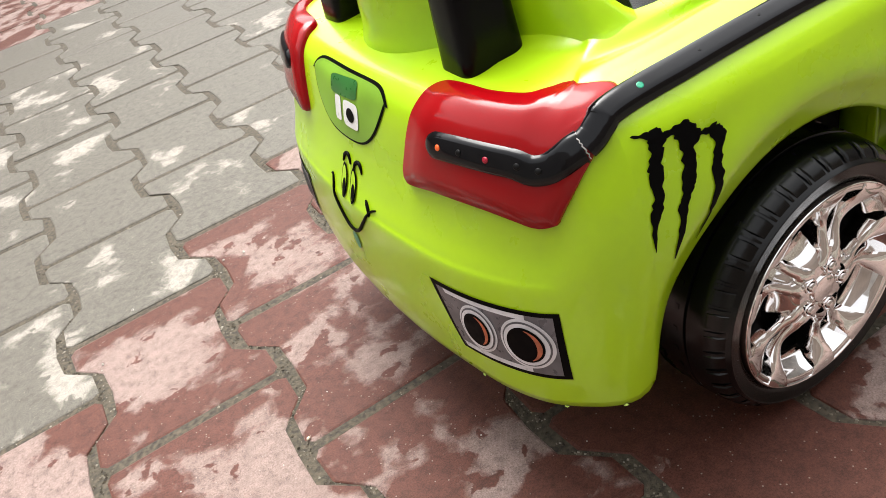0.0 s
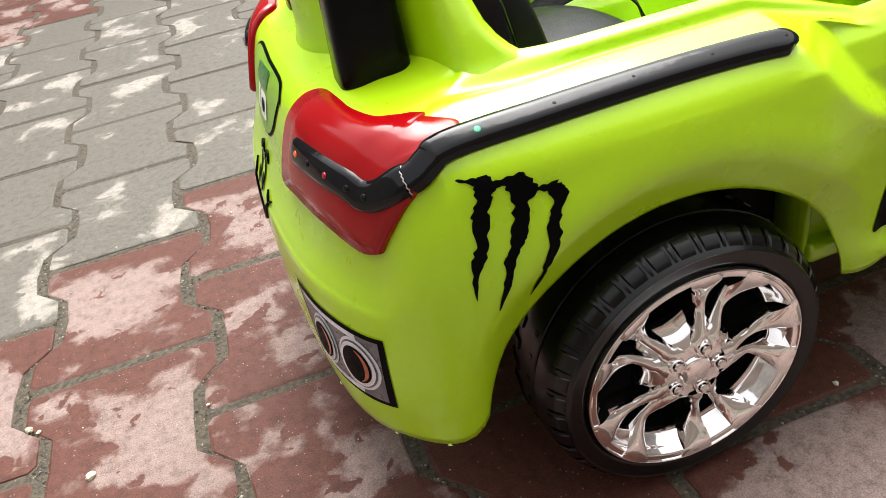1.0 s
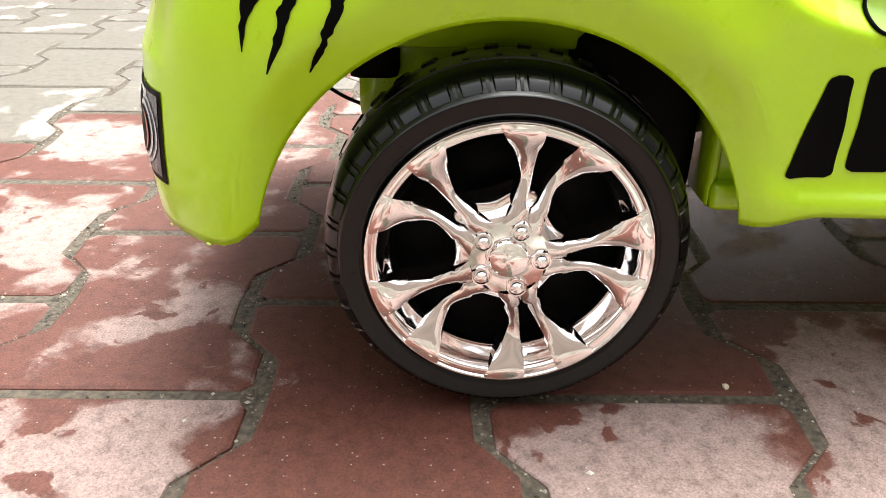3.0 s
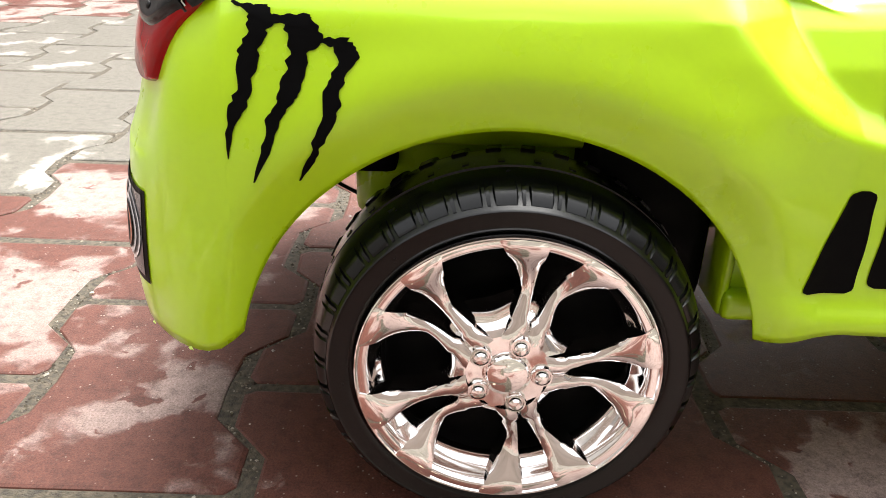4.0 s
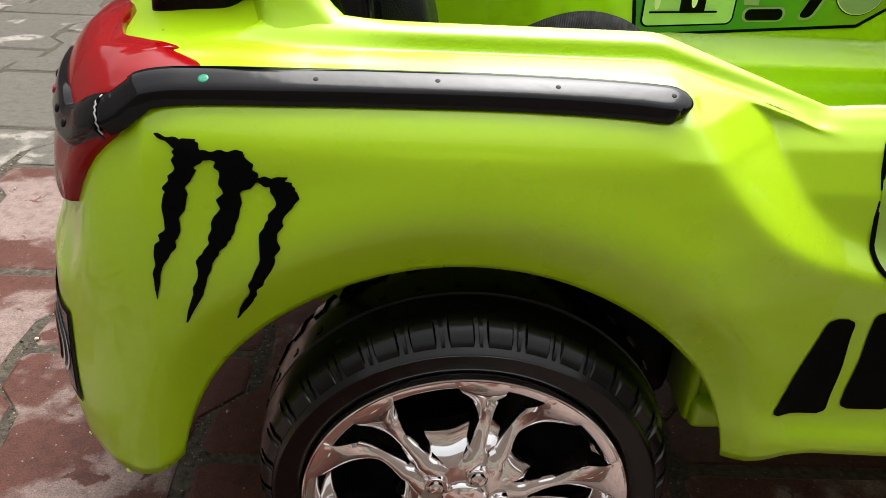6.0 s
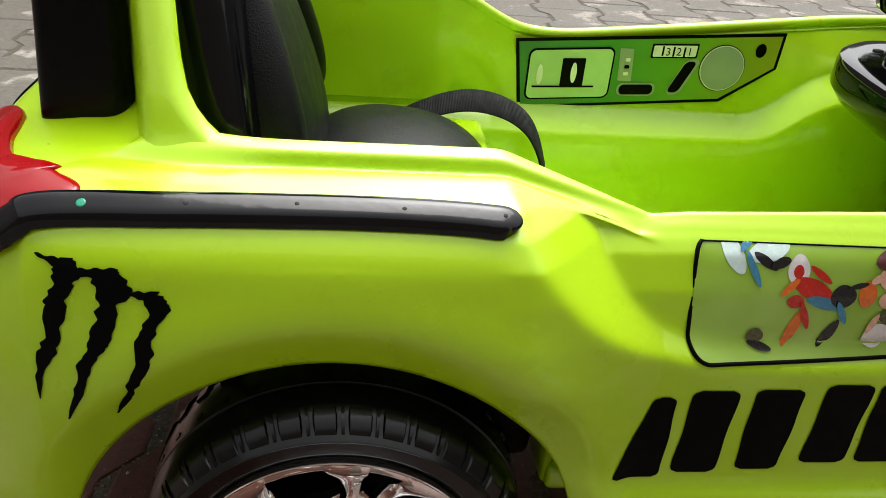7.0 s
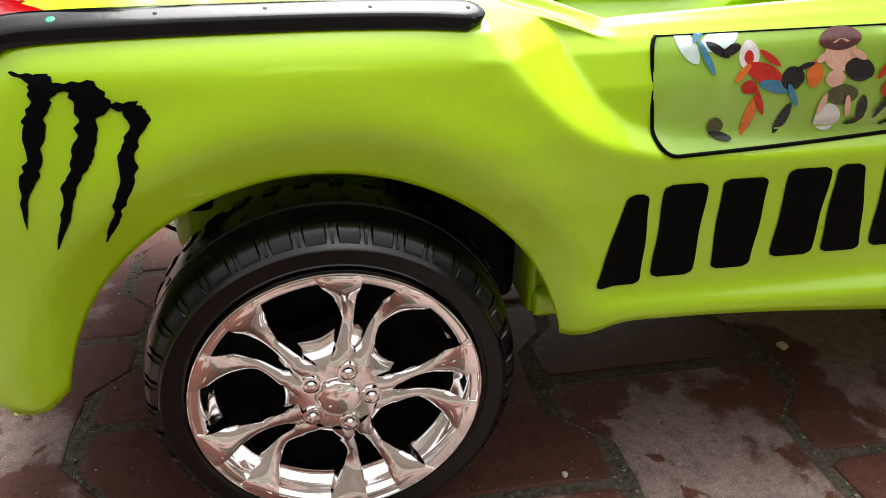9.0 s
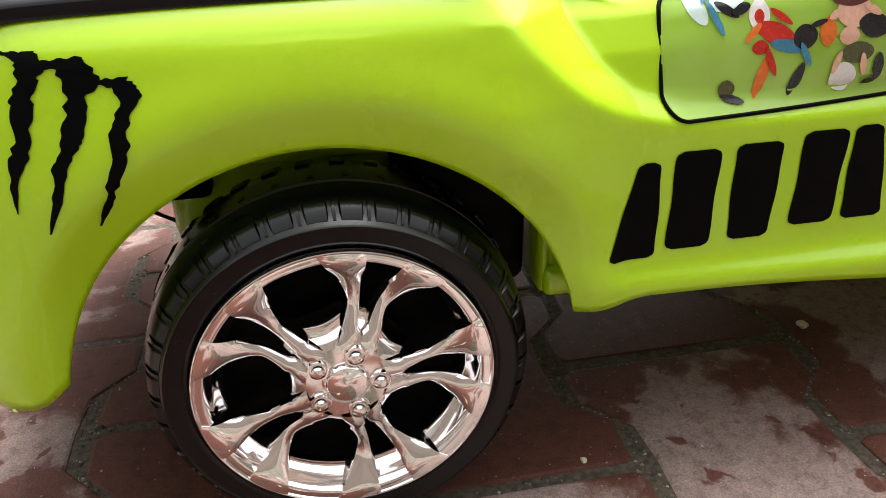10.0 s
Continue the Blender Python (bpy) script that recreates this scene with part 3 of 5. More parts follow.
def claw_mark():
    strokes = (
        [(.2690, -.1165, -.1110), (.2660, -.1190, -.1085), (.2634, -.1195, -.1065), (.2590, -.1190, -.1110), (.2559, -.1205, -.1124), (.2514, -.1236, -.1140), (.2481, -.1238, -.1152),
         (.2400, -.1240, -.1166), (.2338, -.1246, -.1180), (.2284, -.1280, -.1200), (.2223, -.1288, -.1245), (.2144, -.1301, -.1275), (.2045, -.1298, -.1294)],
        [(.2655, -.1010, -.0923), (.2620, -.1030, -.0890), (.2573, -.1021, -.0853), (.2517, -.1010, -.0923), (.2426, -.1030, -.0939), (.2350, -.1055, -.0965), (.2316, -.1065, -.0983),
         (.2250, -.1112, -.1044), (.2160, -.1128, -.1080), (.2083, -.1149, -.1108), (.1945, -.1190, -.1182)],
        [(.2576, -.0800, -.0763), (.2550, -.0830, -.0735), (.2524, -.0820, -.0713), (.2467, -.0806, -.0732), (.2408, -.0835, -.0779), (.2362, -.0861, -.0785), (.2261, -.0873, -.0805),
         (.2158, -.0915, -.0867), (.2080, -.0935, -.0900), (.2025, -.0965, -.0935), (.1948, -.0994, -.0986)])
    for seed, rows in enumerate(strokes):
        skin_patch("claw_stroke", ragged(rows, seed), DECAL, toy_car, "ragged black claw-mark decal", steps=90)
    links = (((-.1263, .2696), (-.1090, .2650), .0002, .0034), ((-.1090, .2640), (-.0920, .2635), .0014, .0030), ((-.0900, .2567), (-.0770, .2550), .0008, .0026))
    for a, b, wa, wb in links:
        def edges(t, a=a, b=b, wa=wa, wb=wb):
            x, z = lerp(a[0], b[0], t), lerp(a[1], b[1], t)
            w = lerp(wa, wb, t) + 0.0004 * math.sin(t * 17)
            return (x, z - w), (x, z + w)
        skin_patch("claw_bar", edges, DECAL, toy_car, lift=0.0008, steps=12)


claw_mark()


def name_bars():
    """Bold black bars that stand for hand-cut vinyl letters: foot from, foot to, foot height, head from, head to, head height."""
    for row in ((.1430, .1715, .1378, .1580, .1708, .1922), (.1770, .2020, .1410, .1785, .2035, .1965), (.2125, .2370, .1430, .2115, .2390, .1975), (.2485, .2745, .1475, .2500, .2760, .2010),
                (.2800, .3060, .1480, .2790, .2960, .2018), (.3110, .3390, .1495, .3090, .3350, .2030), (.3450, .3740, .1500, .3520, .3680, .2040), (.3780, .4060, .1510, .3770, .4040, .2050)):
        def edges(t, row=row):
            a, b, low, c, d, high = row
            z = lerp(low, high, t)
            r = 0.0042
            e = min(t, 1 - t) * (high - low)
            cut = 0.0 if e > r else r - math.sqrt(max(0, r * r - (r - e) ** 2))
            bow = 0.0004 * math.sin(9 * t + a * 90)
            return (lerp(a, c, t) + cut + bow, z), (lerp(b, d, t) - cut - bow, z)

        skin_patch("letter_bar", edges, DECAL, toy_car, "slanted black vinyl bar", steps=36, across=6)


name_bars()


def panel_sticker_material():
    m = material("door_sticker_print", (0.20, 0.42, 0.03), 0.2, coat=0.3)
    n = add_noise(m, 16, 3)
    link(m, ramp(m, n, [(0.35, (0.27, 0.47, 0.03)), (0.65, (0.36, 0.56, 0.10))]), bsdf(m).inputs["Base Color"])
    return m


PANEL = panel_sticker_material()


def side_shape(name, cx, cz, rx, rz, mat, parent, turn=0.0, lift=0.0010, power=2.0, label=""):
    """A rounded flat shape on the car's side."""
    def edges(t):
        a = math.pi * (1 - t)
        c, s = math.cos(a), math.sin(a)
        ex = rx * math.copysign(abs(c) ** (2 / power), c)
        ez = rz * abs(s) ** (2 / power)
        k, q = math.cos(turn), math.sin(turn)
        return (cx + ex * k + ez * q, cz + ex * q - ez * k), (cx + ex * k - ez * q, cz + ex * q + ez * k)
    return skin_patch(name, edges, mat, parent, label, lift, steps=20, across=6)


def door_panel():
    top = lambda x: 0.2735 + 0.012 * sstep(x, 0.17, 0.45)
    low = lambda x: 0.2115 + 0.010 * sstep(x, 0.17, 0.45)
    x0, x1 = 0.1715, 0.46

    def edges(t):
        x = lerp(x0, x1, t)
        r = 0.013
        e = min(x - x0, x1 - x)
        cut = 0.0 if e > r else r - math.sqrt(max(0, r * r - (r - e) ** 2))
        return (x, low(x) + cut), (x, top(x) - cut)
    sticker = skin_patch("door_sticker", edges, PANEL, toy_car, "printed green door sticker with a black outline", lift=0.0005, steps=90, across=12)
    path = []
    for i in range(60):
        (xa, za), _ = edges((1 - i / 59) ** 2)
        path.append((xa, za))
    for i in range(30):
        _, (xb, zb) = edges((i / 29) ** 2 * 0.5)
        path.append((xb, zb))
    pts = [on_side(x, z, 0.0006) for x, z in path]
    v, f = tube(pts, lambda t: 0.0011 if t < 0.72 else 0.0005, 6)
    mesh_object("sticker_outline", v, f, DECAL, sticker)
    inks = {"red": (0.50, 0.02, 0.01), "orange": (0.70, 0.15, 0.02), "black": (0.01, 0.01, 0.012), "blue": (0.05, 0.22, 0.36), "pale": (0.62, 0.78, 0.74), "skin": (0.72, 0.42, 0.30), "brown": (0.10, 0.03, 0.03), "white": (0.75, 0.73, 0.72), "olive": (0.07, 0.07, 0.02)}
    inks = {k: worn("sticker_ink_" + k, c, 0.25, var=0.08, scale=90, coat=0.2) for k, c in inks.items()}
    for i, (x, z, rx, rz, turn, ink) in enumerate(((0.190, 0.264, 0.010, 0.0045, -1.0, "pale"), (0.207, 0.2665, 0.011, 0.0045, 0.3, "pale"), (0.206, 0.262, 0.007, 0.0022, -0.5, "black"), (0.2225, 0.259, 0.0055, 0.0075, 0, "white"), (0.2225, 0.2585, 0.0026, 0.0035, 0, "red"),
                                    (0.231, 0.2505, 0.011, 0.0050, -0.35, "red"), (0.225, 0.2300, 0.0030, 0.0120, -0.3, "orange"), (0.223, 0.2440, 0.0045, 0.0035, 0, "red"), (0.238, 0.2440, 0.0100, 0.0032, -0.2, "blue"), (0.2465, 0.2480, 0.0065, 0.0060, 0.3, "black"),
                                    (0.244, 0.2270, 0.0030, 0.0090, -0.4, "black"), (0.2585, 0.2500, 0.0045, 0.0070, 0.0, "orange"), (0.272, 0.2590, 0.0095, 0.0080, 0, "skin"), (0.271, 0.2670, 0.0115, 0.0055, 0.1, "brown"), (0.283, 0.2520, 0.0085, 0.0060, -0.2, "black"), (0.270, 0.2475, 0.0055, 0.0045, 0, "skin"), (0.276, 0.2390, 0.0090, 0.0055, 0, "olive"),
                                    (0.270, 0.2265, 0.0075, 0.0080, 0.2, "white"), (0.289, 0.2315, 0.0030, 0.0070, 0.1, "black"), (0.306, 0.2600, 0.0080, 0.0085, 0, "red"), (0.316, 0.2640, 0.0080, 0.0045, 0, "black"), (0.323, 0.2450, 0.0095, 0.0110, 0.2, "white"), (0.303, 0.2420, 0.0055, 0.0060, 0, "red"), (0.313, 0.2270, 0.0120, 0.0026, 0.6, "black"), (0.336, 0.2400, 0.0060, 0.0070, 0, "red"), (0.206, 0.2245, 0.0045, 0.0045, 0, "olive"), (0.209, 0.2190, 0.0070, 0.0020, -0.3, "black"),
                                    (0.197, 0.2700, 0.0060, 0.0020, 0.9, "blue"), (0.200, 0.2580, 0.0090, 0.0018, -1.1, "blue"), (0.213, 0.2620, 0.0050, 0.0024, 0.4, "black"), (0.219, 0.2510, 0.0060, 0.0018, 0.8, "orange"), (0.2335, 0.2580, 0.0070, 0.0018, -0.6, "red"),
                                    (0.229, 0.2370, 0.0018, 0.0080, 0.4, "red"), (0.2475, 0.2395, 0.0018, 0.0070, 0.5, "blue"), (0.253, 0.2540, 0.0050, 0.0014, 0.3, "black"), (0.262, 0.2580, 0.0040, 0.0020, 0.6, "skin"), (0.2815, 0.2595, 0.0050, 0.0020, -0.5, "skin"),
                                    (0.280, 0.2330, 0.0018, 0.0060, 0.2, "skin"), (0.265, 0.2345, 0.0018, 0.0060, -0.3, "skin"), (0.285, 0.2245, 0.0042, 0.0016, 0.2, "black"), (0.297, 0.2520, 0.0060, 0.0018, 0.9, "red"), (0.3005, 0.2330, 0.0018, 0.0080, -0.5, "black"),
                                    (0.327, 0.2570, 0.0060, 0.0026, 0.2, "red"), (0.3185, 0.2330, 0.0018, 0.0080, 0.3, "red"), (0.331, 0.2270, 0.0050, 0.0018, 0.3, "black"), (0.348, 0.2560, 0.0080, 0.0090, 0.0, "blue"), (0.351, 0.2380, 0.0060, 0.0090, 0.2, "black"))):
        side_shape("printed_shape", x, z, rx, rz, inks[ink], sticker, turn, 0.0008 + 0.00003 * i, 1.8)
    return sticker


door_panel()


def tail_point(y, height, lift):
    u = u_of_tail(min(y, YC)) if y <= YC else u_of_tail(2 * YC - y)
    p = shell(u, row_at(u, height), lift)
    return p if y <= YC else mirrored(p)


def tail_patch(name, edges, mat, parent, label="", lift=0.0006, steps=24, across=8):
    verts = []
    for i in range(steps + 1):
        (ya, za), (yb, zb) = edges(i / steps)
        for j in range(across + 1):
            verts.append(tail_point(lerp(ya, yb, j / across), lerp(za, zb, j / across), lift))
    return mesh_object(name, verts, grid_faces(steps + 1, across + 1), mat, parent, label=label)


def tail_blob(name, cy, cz, ry, rz, mat, parent, turn=0.0, lift=0.0012, power=2.0, label=""):
    def edges(t):
        a = math.pi * (1 - t)
        c, s = math.cos(a), math.sin(a)
        ex, ez = ry * math.copysign(abs(c) ** (2 / power), c), rz * abs(s) ** (2 / power)
        k, q = math.cos(turn), math.sin(turn)
        return (cy + ex * k + ez * q, cz + ex * q - ez * k), (cy + ex * k - ez * q, cz + ex * q + ez * k)
    return tail_patch(name, edges, mat, parent, label, lift)


BADGE = worn("badge_green_print", (0.22, 0.42, 0.03), 0.35, var=0.30, scale=14)
BADGE_DARK = worn("badge_dark_green_print", (0.03, 0.16, 0.03), 0.3, var=0.2, scale=40)
PAPER = worn("badge_white_print", (0.8, 0.8, 0.78), 0.3, var=0.03, scale=40)


def shield(grow):
    """Half-rounded badge outline, widest along its top."""
    def edges(t):
        k = 2 * t - 1
        y = 0.229 + k * (0.0632 - grow)
        top = 0.2838 - grow - 0.010 * abs(k) ** 9
        return (y, min(top - 0.0002, 0.2385 + grow + 0.0420 * abs(k) ** 3.2)), (y, top)
    return edges


badge = tail_patch("tail_badge", shield(0.0), DECAL, toy_car, "green badge sticker with a black border", 0.0006, 40, 10)
tail_patch("badge_field", shield(0.0016), BADGE, badge, "", 0.0011, 40, 10)
tail_blob("badge_block", 0.2300, 0.2735, 0.0215, 0.0060, BADGE_DARK, badge, -0.06, 0.0016, 6)
tail_blob("badge_block", 0.2385, 0.2580, 0.0050, 0.0085, PAPER, badge, 0.0, 0.0016, 6)
tail_blob("badge_block", 0.2180, 0.2575, 0.0115, 0.0088, PAPER, badge, 0.0, 0.0016, 5)
tail_blob("badge_spot", 0.2180, 0.2575, 0.0060, 0.0048, DECAL, badge, 0.0, 0.0020, 2)
# plain black marks below the badge
for cy, cz, ry, rz, turn in ((0.2365, 0.2060, 0.0050, 0.0130, 0.05), (0.2215, 0.2060, 0.0050, 0.0130, 0.05)):
    oval = tail_blob("oval_mark", cy, cz, ry, rz, DECAL, toy_car, turn, 0.0008, 2, "small black oval decal")
    tail_blob("oval_field", cy, cz, ry * 0.72, rz * 0.84, GREEN, oval, turn, 0.0011)
    tail_blob("oval_core", cy - 0.0008, cz - 0.0045, ry * 0.52, rz * 0.48, DECAL, oval, turn, 0.0014)
for pts in (((.2610, .2030), (.2576, .2020), (.2529, .1848), (.2389, .1690), (.2230, .1700), (.2069, .1840), (.1950, .1960), (.1864, .2001)), ((.2010, .2030), (.1975, .1985), (.1950, .1930)),
            ((.2390, .2190), (.2350, .2255), (.2290, .2260), (.2262, .2200)), ((.2215, .2180), (.2175, .2240), (.2110, .2240), (.2085, .2180))):
    line = [catmull(pts, k / 6) for k in range((len(pts) - 1) * 6 + 1)]
    v, f = tube([tail_point(p.x, p.y, 0.0006) for p in line], lambda t: 0.0006 + 0.0009 * math.sin(math.pi * t), 6)
    mesh_object("curved_mark", v, f, DECAL, toy_car, label="thin curved black decal line")
tail_blob("drop_mark", 0.2330, 0.1570, 0.0055, 0.0080, worn("teal_print", (0.03, 0.30, 0.12), 0.35, var=0.1), toy_car, 0.0, 0.0008, 2, "small teal drop-shaped decal")


# exhaust stickers on the bumper
def exhaust_sticker():
    grey = worn("exhaust_print_grey", (0.11, 0.105, 0.115), 0.3, var=0.5, scale=40)
    silver = worn("exhaust_print_silver", (0.66, 0.65, 0.67), 0.3, var=0.12, scale=60)
    copper = worn("exhaust_print_copper", (0.40, 0.10, 0.04), 0.35, var=0.4, scale=200)

    def edges(t):
        return (lerp(0.0310, 0.106, t), lerp(0.1270, 0.1250, t)), (lerp(0.0320, 0.125, t), lerp(0.1765, 0.1755, t))
    frame_ = tail_patch("exhaust_sticker", edges, DECAL, toy_car, "printed sticker of twin round exhaust pipes", 0.0006, 30, 10)

    def inner(t):
        return (lerp(0.0345, 0.104, t), lerp(0.1300, 0.1285, t)), (lerp(0.0350, 0.1190, t), lerp(0.1735, 0.1725, t))
    tail_patch("sticker_field", inner, grey, frame_, "", 0.0009, 30, 10)
    tail_patch("silver_bar", lambda t: ((lerp(0.050, 0.110, t), lerp(0.1700, 0.1695, t)), (lerp(0.050, 0.112, t), lerp(0.1735, 0.1725, t))), silver, frame_, "", 0.0012, 20, 3)
    tail_patch("silver_bar", lambda t: ((lerp(0.050, 0.101, t), lerp(0.1300, 0.1285, t)), (lerp(0.050, 0.103, t), lerp(0.1335, 0.1325, t))), silver, frame_, "", 0.0012, 20, 3)
    for cy, cz, ry, rz in ((0.0515, 0.1520, 0.0160, 0.0185), (0.0855, 0.1510, 0.0150, 0.0180)):
        for k, (s, mat) in enumerate(((1.0, silver), (0.90, grey), (0.84, silver), (0.70, DECAL))):
            tail_blob("pipe_ring", cy, cz, ry * s, rz * s, mat, frame_, 0.0, 0.0014 + 0.0004 * k)
        def crescent(t, cy=cy, cz=cz, ry=ry, rz=rz):
            a = lerp(-1.2, 1.5, t)
            w = 0.16 * math.sin(math.pi * t) + 0.02
            return (cy - ry * 0.62 * math.cos(a), cz + rz * 0.62 * math.sin(a)), (cy - ry * (0.62 - w) * math.cos(a), cz + rz * (0.62 - w) * math.sin(a))
        tail_patch("pipe_glint", crescent, copper, frame_, "", 0.0031, 20, 3)
    return frame_


ex_right = exhaust_sticker()
ex_left = to_far_side(ex_right)
for child in list(ex_right.children):
    to_far_side(child).parent = ex_left


# ---- the toy car: deck, seat and cockpit ----
def loft(rings, mat, name, parent, label="", cap=True, smooth=True):
    n = len(rings[0])
    verts = [p for r in rings for p in r]
    faces = []
    for k in range(len(rings) - 1):
        for i in range(n):
            j = (i + 1) % n
            faces.append((k * n + i, k * n + j, (k + 1) * n + j, (k + 1) * n + i))
    if cap:
        faces.append(tuple(range(n - 1, -1, -1)))
        faces.append(tuple((len(rings) - 1) * n + i for i in range(n)))
    ob = mesh_object(name, verts, faces, mat, parent, smooth, label)
    bm = bmesh.new()
    bm.from_mesh(ob.data)
    bmesh.ops.recalc_face_normals(bm, faces=bm.faces[:])
    bm.to_mesh(ob.data)
    bm.free()
    return ob


FILLET = 0.038      # radius with which the seat back's uprights run out into the deck


def seat_frame():
    """Green hollow back of the seat that rises from the deck and bulges out behind."""
    half = [(-0.097, 0.0975), (-0.076, 0.0915), (-0.080, 0.0840), (-0.088, 0.0835), (-0.093, 0.0870), (-0.099, 0.100), (-0.107, 0.126), (-0.118, 0.156), (-0.138, 0.176), (-0.154, 0.196), (-0.161, 0.214), (-0.1625, YC)]
    outer = [tuple(catmull(half, i / 4)) for i in range((len(half) - 1) * 4 + 1)]
    ring2 = outer + [(x, 2 * YC - y) for x, y in reversed(outer[:-1])]
    rings = []
    for z, grow, lean in ((0.262, 0.0, 0.0), (0.284, 0.016, 0.0), (0.290, 0.0230, 0.0), (0.2935, 0.0180, 0.0), (0.296, 0.0145, 0.0), (0.300, 0.0105, 0.0), (0.305, 0.0074, 0.0), (0.311, 0.0050, 0.0), (0.319, 0.0026, 0.0), (0.331, 0, 0.0), (0.34, 0, 0.0005), (0.38, -0.002, 0.002), (0.41, -0.005, 0.005), (0.43, -0.010, 0.009), (0.442, -0.020, 0.014), (0.446, -0.034, 0.018)):
        r = []
        for x, y in ring2:
            d = Vector((x + 0.09, (y - YC) * 0.9)).normalized()
            k = lerp(0.12, 0.75, sstep(x, -0.120, -0.094)) if x < -0.07 else 0.3
            back = 0.10 * max(0.0, z - 0.29) * sstep(-x, 0.11, 0.16)
            h = min(FILLET, max(0.0, z - 0.2925))
            sweep = (FILLET - math.sqrt(FILLET ** 2 - (FILLET - h) ** 2)) * sstep(x, -0.094, -0.084)
            inward = 0.62 * soft(z - 0.312, 0.008) * (1 if y < YC else -1) * min(1.0, abs(y - YC) / 0.10)
            r.append(Vector((x + d.x * grow * k - lean + back + sweep - 0.12 * max(0.0, z - 0.30), y + d.y * grow * k + inward, z)))
        rings.append(r)
    return crisp(loft(rings, GREEN, "seat_back_frame", toy_car), 50)


seat_frame()


def strut(side):
    """Black moulded upright with a centre seam, leaning forwards off the deck."""
    rings = []
    cy = 0.1365
    for z in (0.284, 0.2925, 0.33, 0.37, 0.41, 0.45, 0.475, 0.485):
        f = (z - 0.2925)
        thin = 1 - 2.0 * max(0.0, f)
        hx, hy = 0.0222 * thin + 0.02 * max(0, -f), 0.0185 * thin
        cx = -0.1345 + 0.01 * f
        if z > 0.47:
            hx, hy = hx - (z - 0.47) * 0.9, hy - (z - 0.47) * 0.9
        r = []
        for k in range(40):
            a = 2 * math.pi * k / 40
            c, s = math.cos(a), math.sin(a)
            p = 0.42
            x = cx + hx * math.copysign(abs(c) ** p, c)
            y = cy + hy * math.copysign(abs(s) ** p, s) + 0.06 * f
            if abs(c) < 0.09 and s < 0:
                y += 0.0012
            r.append(Vector((x, y, z)))
        rings.append(r if not side else [mirrored(v) for v in r])
    return crisp(loft(rings, BLACK, "rear_strut", toy_car, "black moulded upright on the rear deck"), 60)


strut(0), strut(1)

LEATHER = worn("black_grained_seat_plastic", (0.003, 0.003, 0.0035), 0.36, var=0.25, scale=20, bump=0.0, spec=0.16)
_v = node(LEATHER, "ShaderNodeTexVoronoi", Scale=1000.0)
link(LEATHER, coords(LEATHER), _v.inputs["Vector"])
add_bump(LEATHER, _v.outputs["Distance"], 0.28, 0.0008)
GLOSS = worn("glossy_black_plastic", (0.0012, 0.0012, 0.0015), 0.06, var=0.2, scale=14, spec=0.45)
WEB = worn("black_webbing", (0.003, 0.003, 0.0035), 0.75, var=0.3, scale=40, spec=0.2)
_w = node(WEB, "ShaderNodeTexWave", Scale=260.0)
link(WEB, coords(WEB), _w.inputs["Vector"])
add_bump(WEB, _w.outputs["Fac"], 0.6, 0.001)


def pillow(name, mat, parent, size, at, turn=(0, 0, 0), n=28, power=3.2, label="", dome=0.0, taper=0.0):
    """A soft rounded slab."""
    verts, m = [], n
    for i in range(m + 1):
        b = -math.pi / 2 + math.pi * i / m
        for k in range(2 * n):
            a = math.pi * k / n
            c = lambda q: math.copysign(abs(q) ** (2 / power), q)
            x, y, z = c(math.cos(b)) * c(math.cos(a)), c(math.cos(b)) * c(math.sin(a)), c(math.sin(b))
            z += dome * max(0.0, 1 - x * x) * max(0.0, 1 - y * y) * (1 if z > 0 else 0)
            verts.append(pose(*at, *turn) @ Vector((x * size[0], y * size[1] * (1 - taper * z), z * size[2])))
    faces = grid_faces(m + 1, 2 * n)
    faces += [(i * 2 * n + 2 * n - 1, (i + 1) * 2 * n + 2 * n - 1, (i + 1) * 2 * n, i * 2 * n) for i in range(m)]
    return mesh_object(name, verts, faces, mat, parent, label=label)


seat = new("seat")
seat.parent = toy_car
seat["label"] = "black grained moulded seat with glossy edges"
pillow("seat_cushion", LEATHER, seat, (0.070, 0.106, 0.026), (0.034, YC, 0.2185), (0, 4, 0), dome=0.36, power=2.3)
pillow("seat_back_edge", STRIP, seat, (0.022, 0.104, 0.125), (-0.072, YC, 0.345), (0, -9, 0), power=3.6, taper=0.45)
pillow("seat_back_pad", LEATHER, seat, (0.024, 0.084, 0.120), (-0.066, YC, 0.334), (0, -21, 0), power=2.6, taper=0.40)
for s in (-1, 1):
    pillow("side_bolster", LEATHER, seat, (0.026, 0.019, 0.100), (-0.064, YC + s * 0.072, 0.330), (s * 20, -21, 0), power=2.3)


# height of the far side's padded rim along x
FAR_RIM = [(-.080, .350), (-.02, .345), (.050, .332), (.085, .319), (.102, .311), (.120, .2975), (.134, .2905), (.155, .2875), (.185, .2870), (.30, .2960), (.444, .3085), (.56, .3150)]


def far_rim():
    """Rounded bead along the top of the far cockpit wall."""
    pts = []
    for x in np.linspace(-0.075, 0.555, 90):
        z = sum(along(FAR_RIM, x + d, 0, 1) for d in (-0.02, -0.01, 0.0, 0.01, 0.02)) / 5
        pts.append((x, 2 * YC - shell(x, ROWS_N - 1).y + 0.004, z - 0.005))
    v, f = tube(pts, 0.0055, 10)
    mesh_object("cockpit_rim", v, f, GREEN, toy_car)


far_rim()


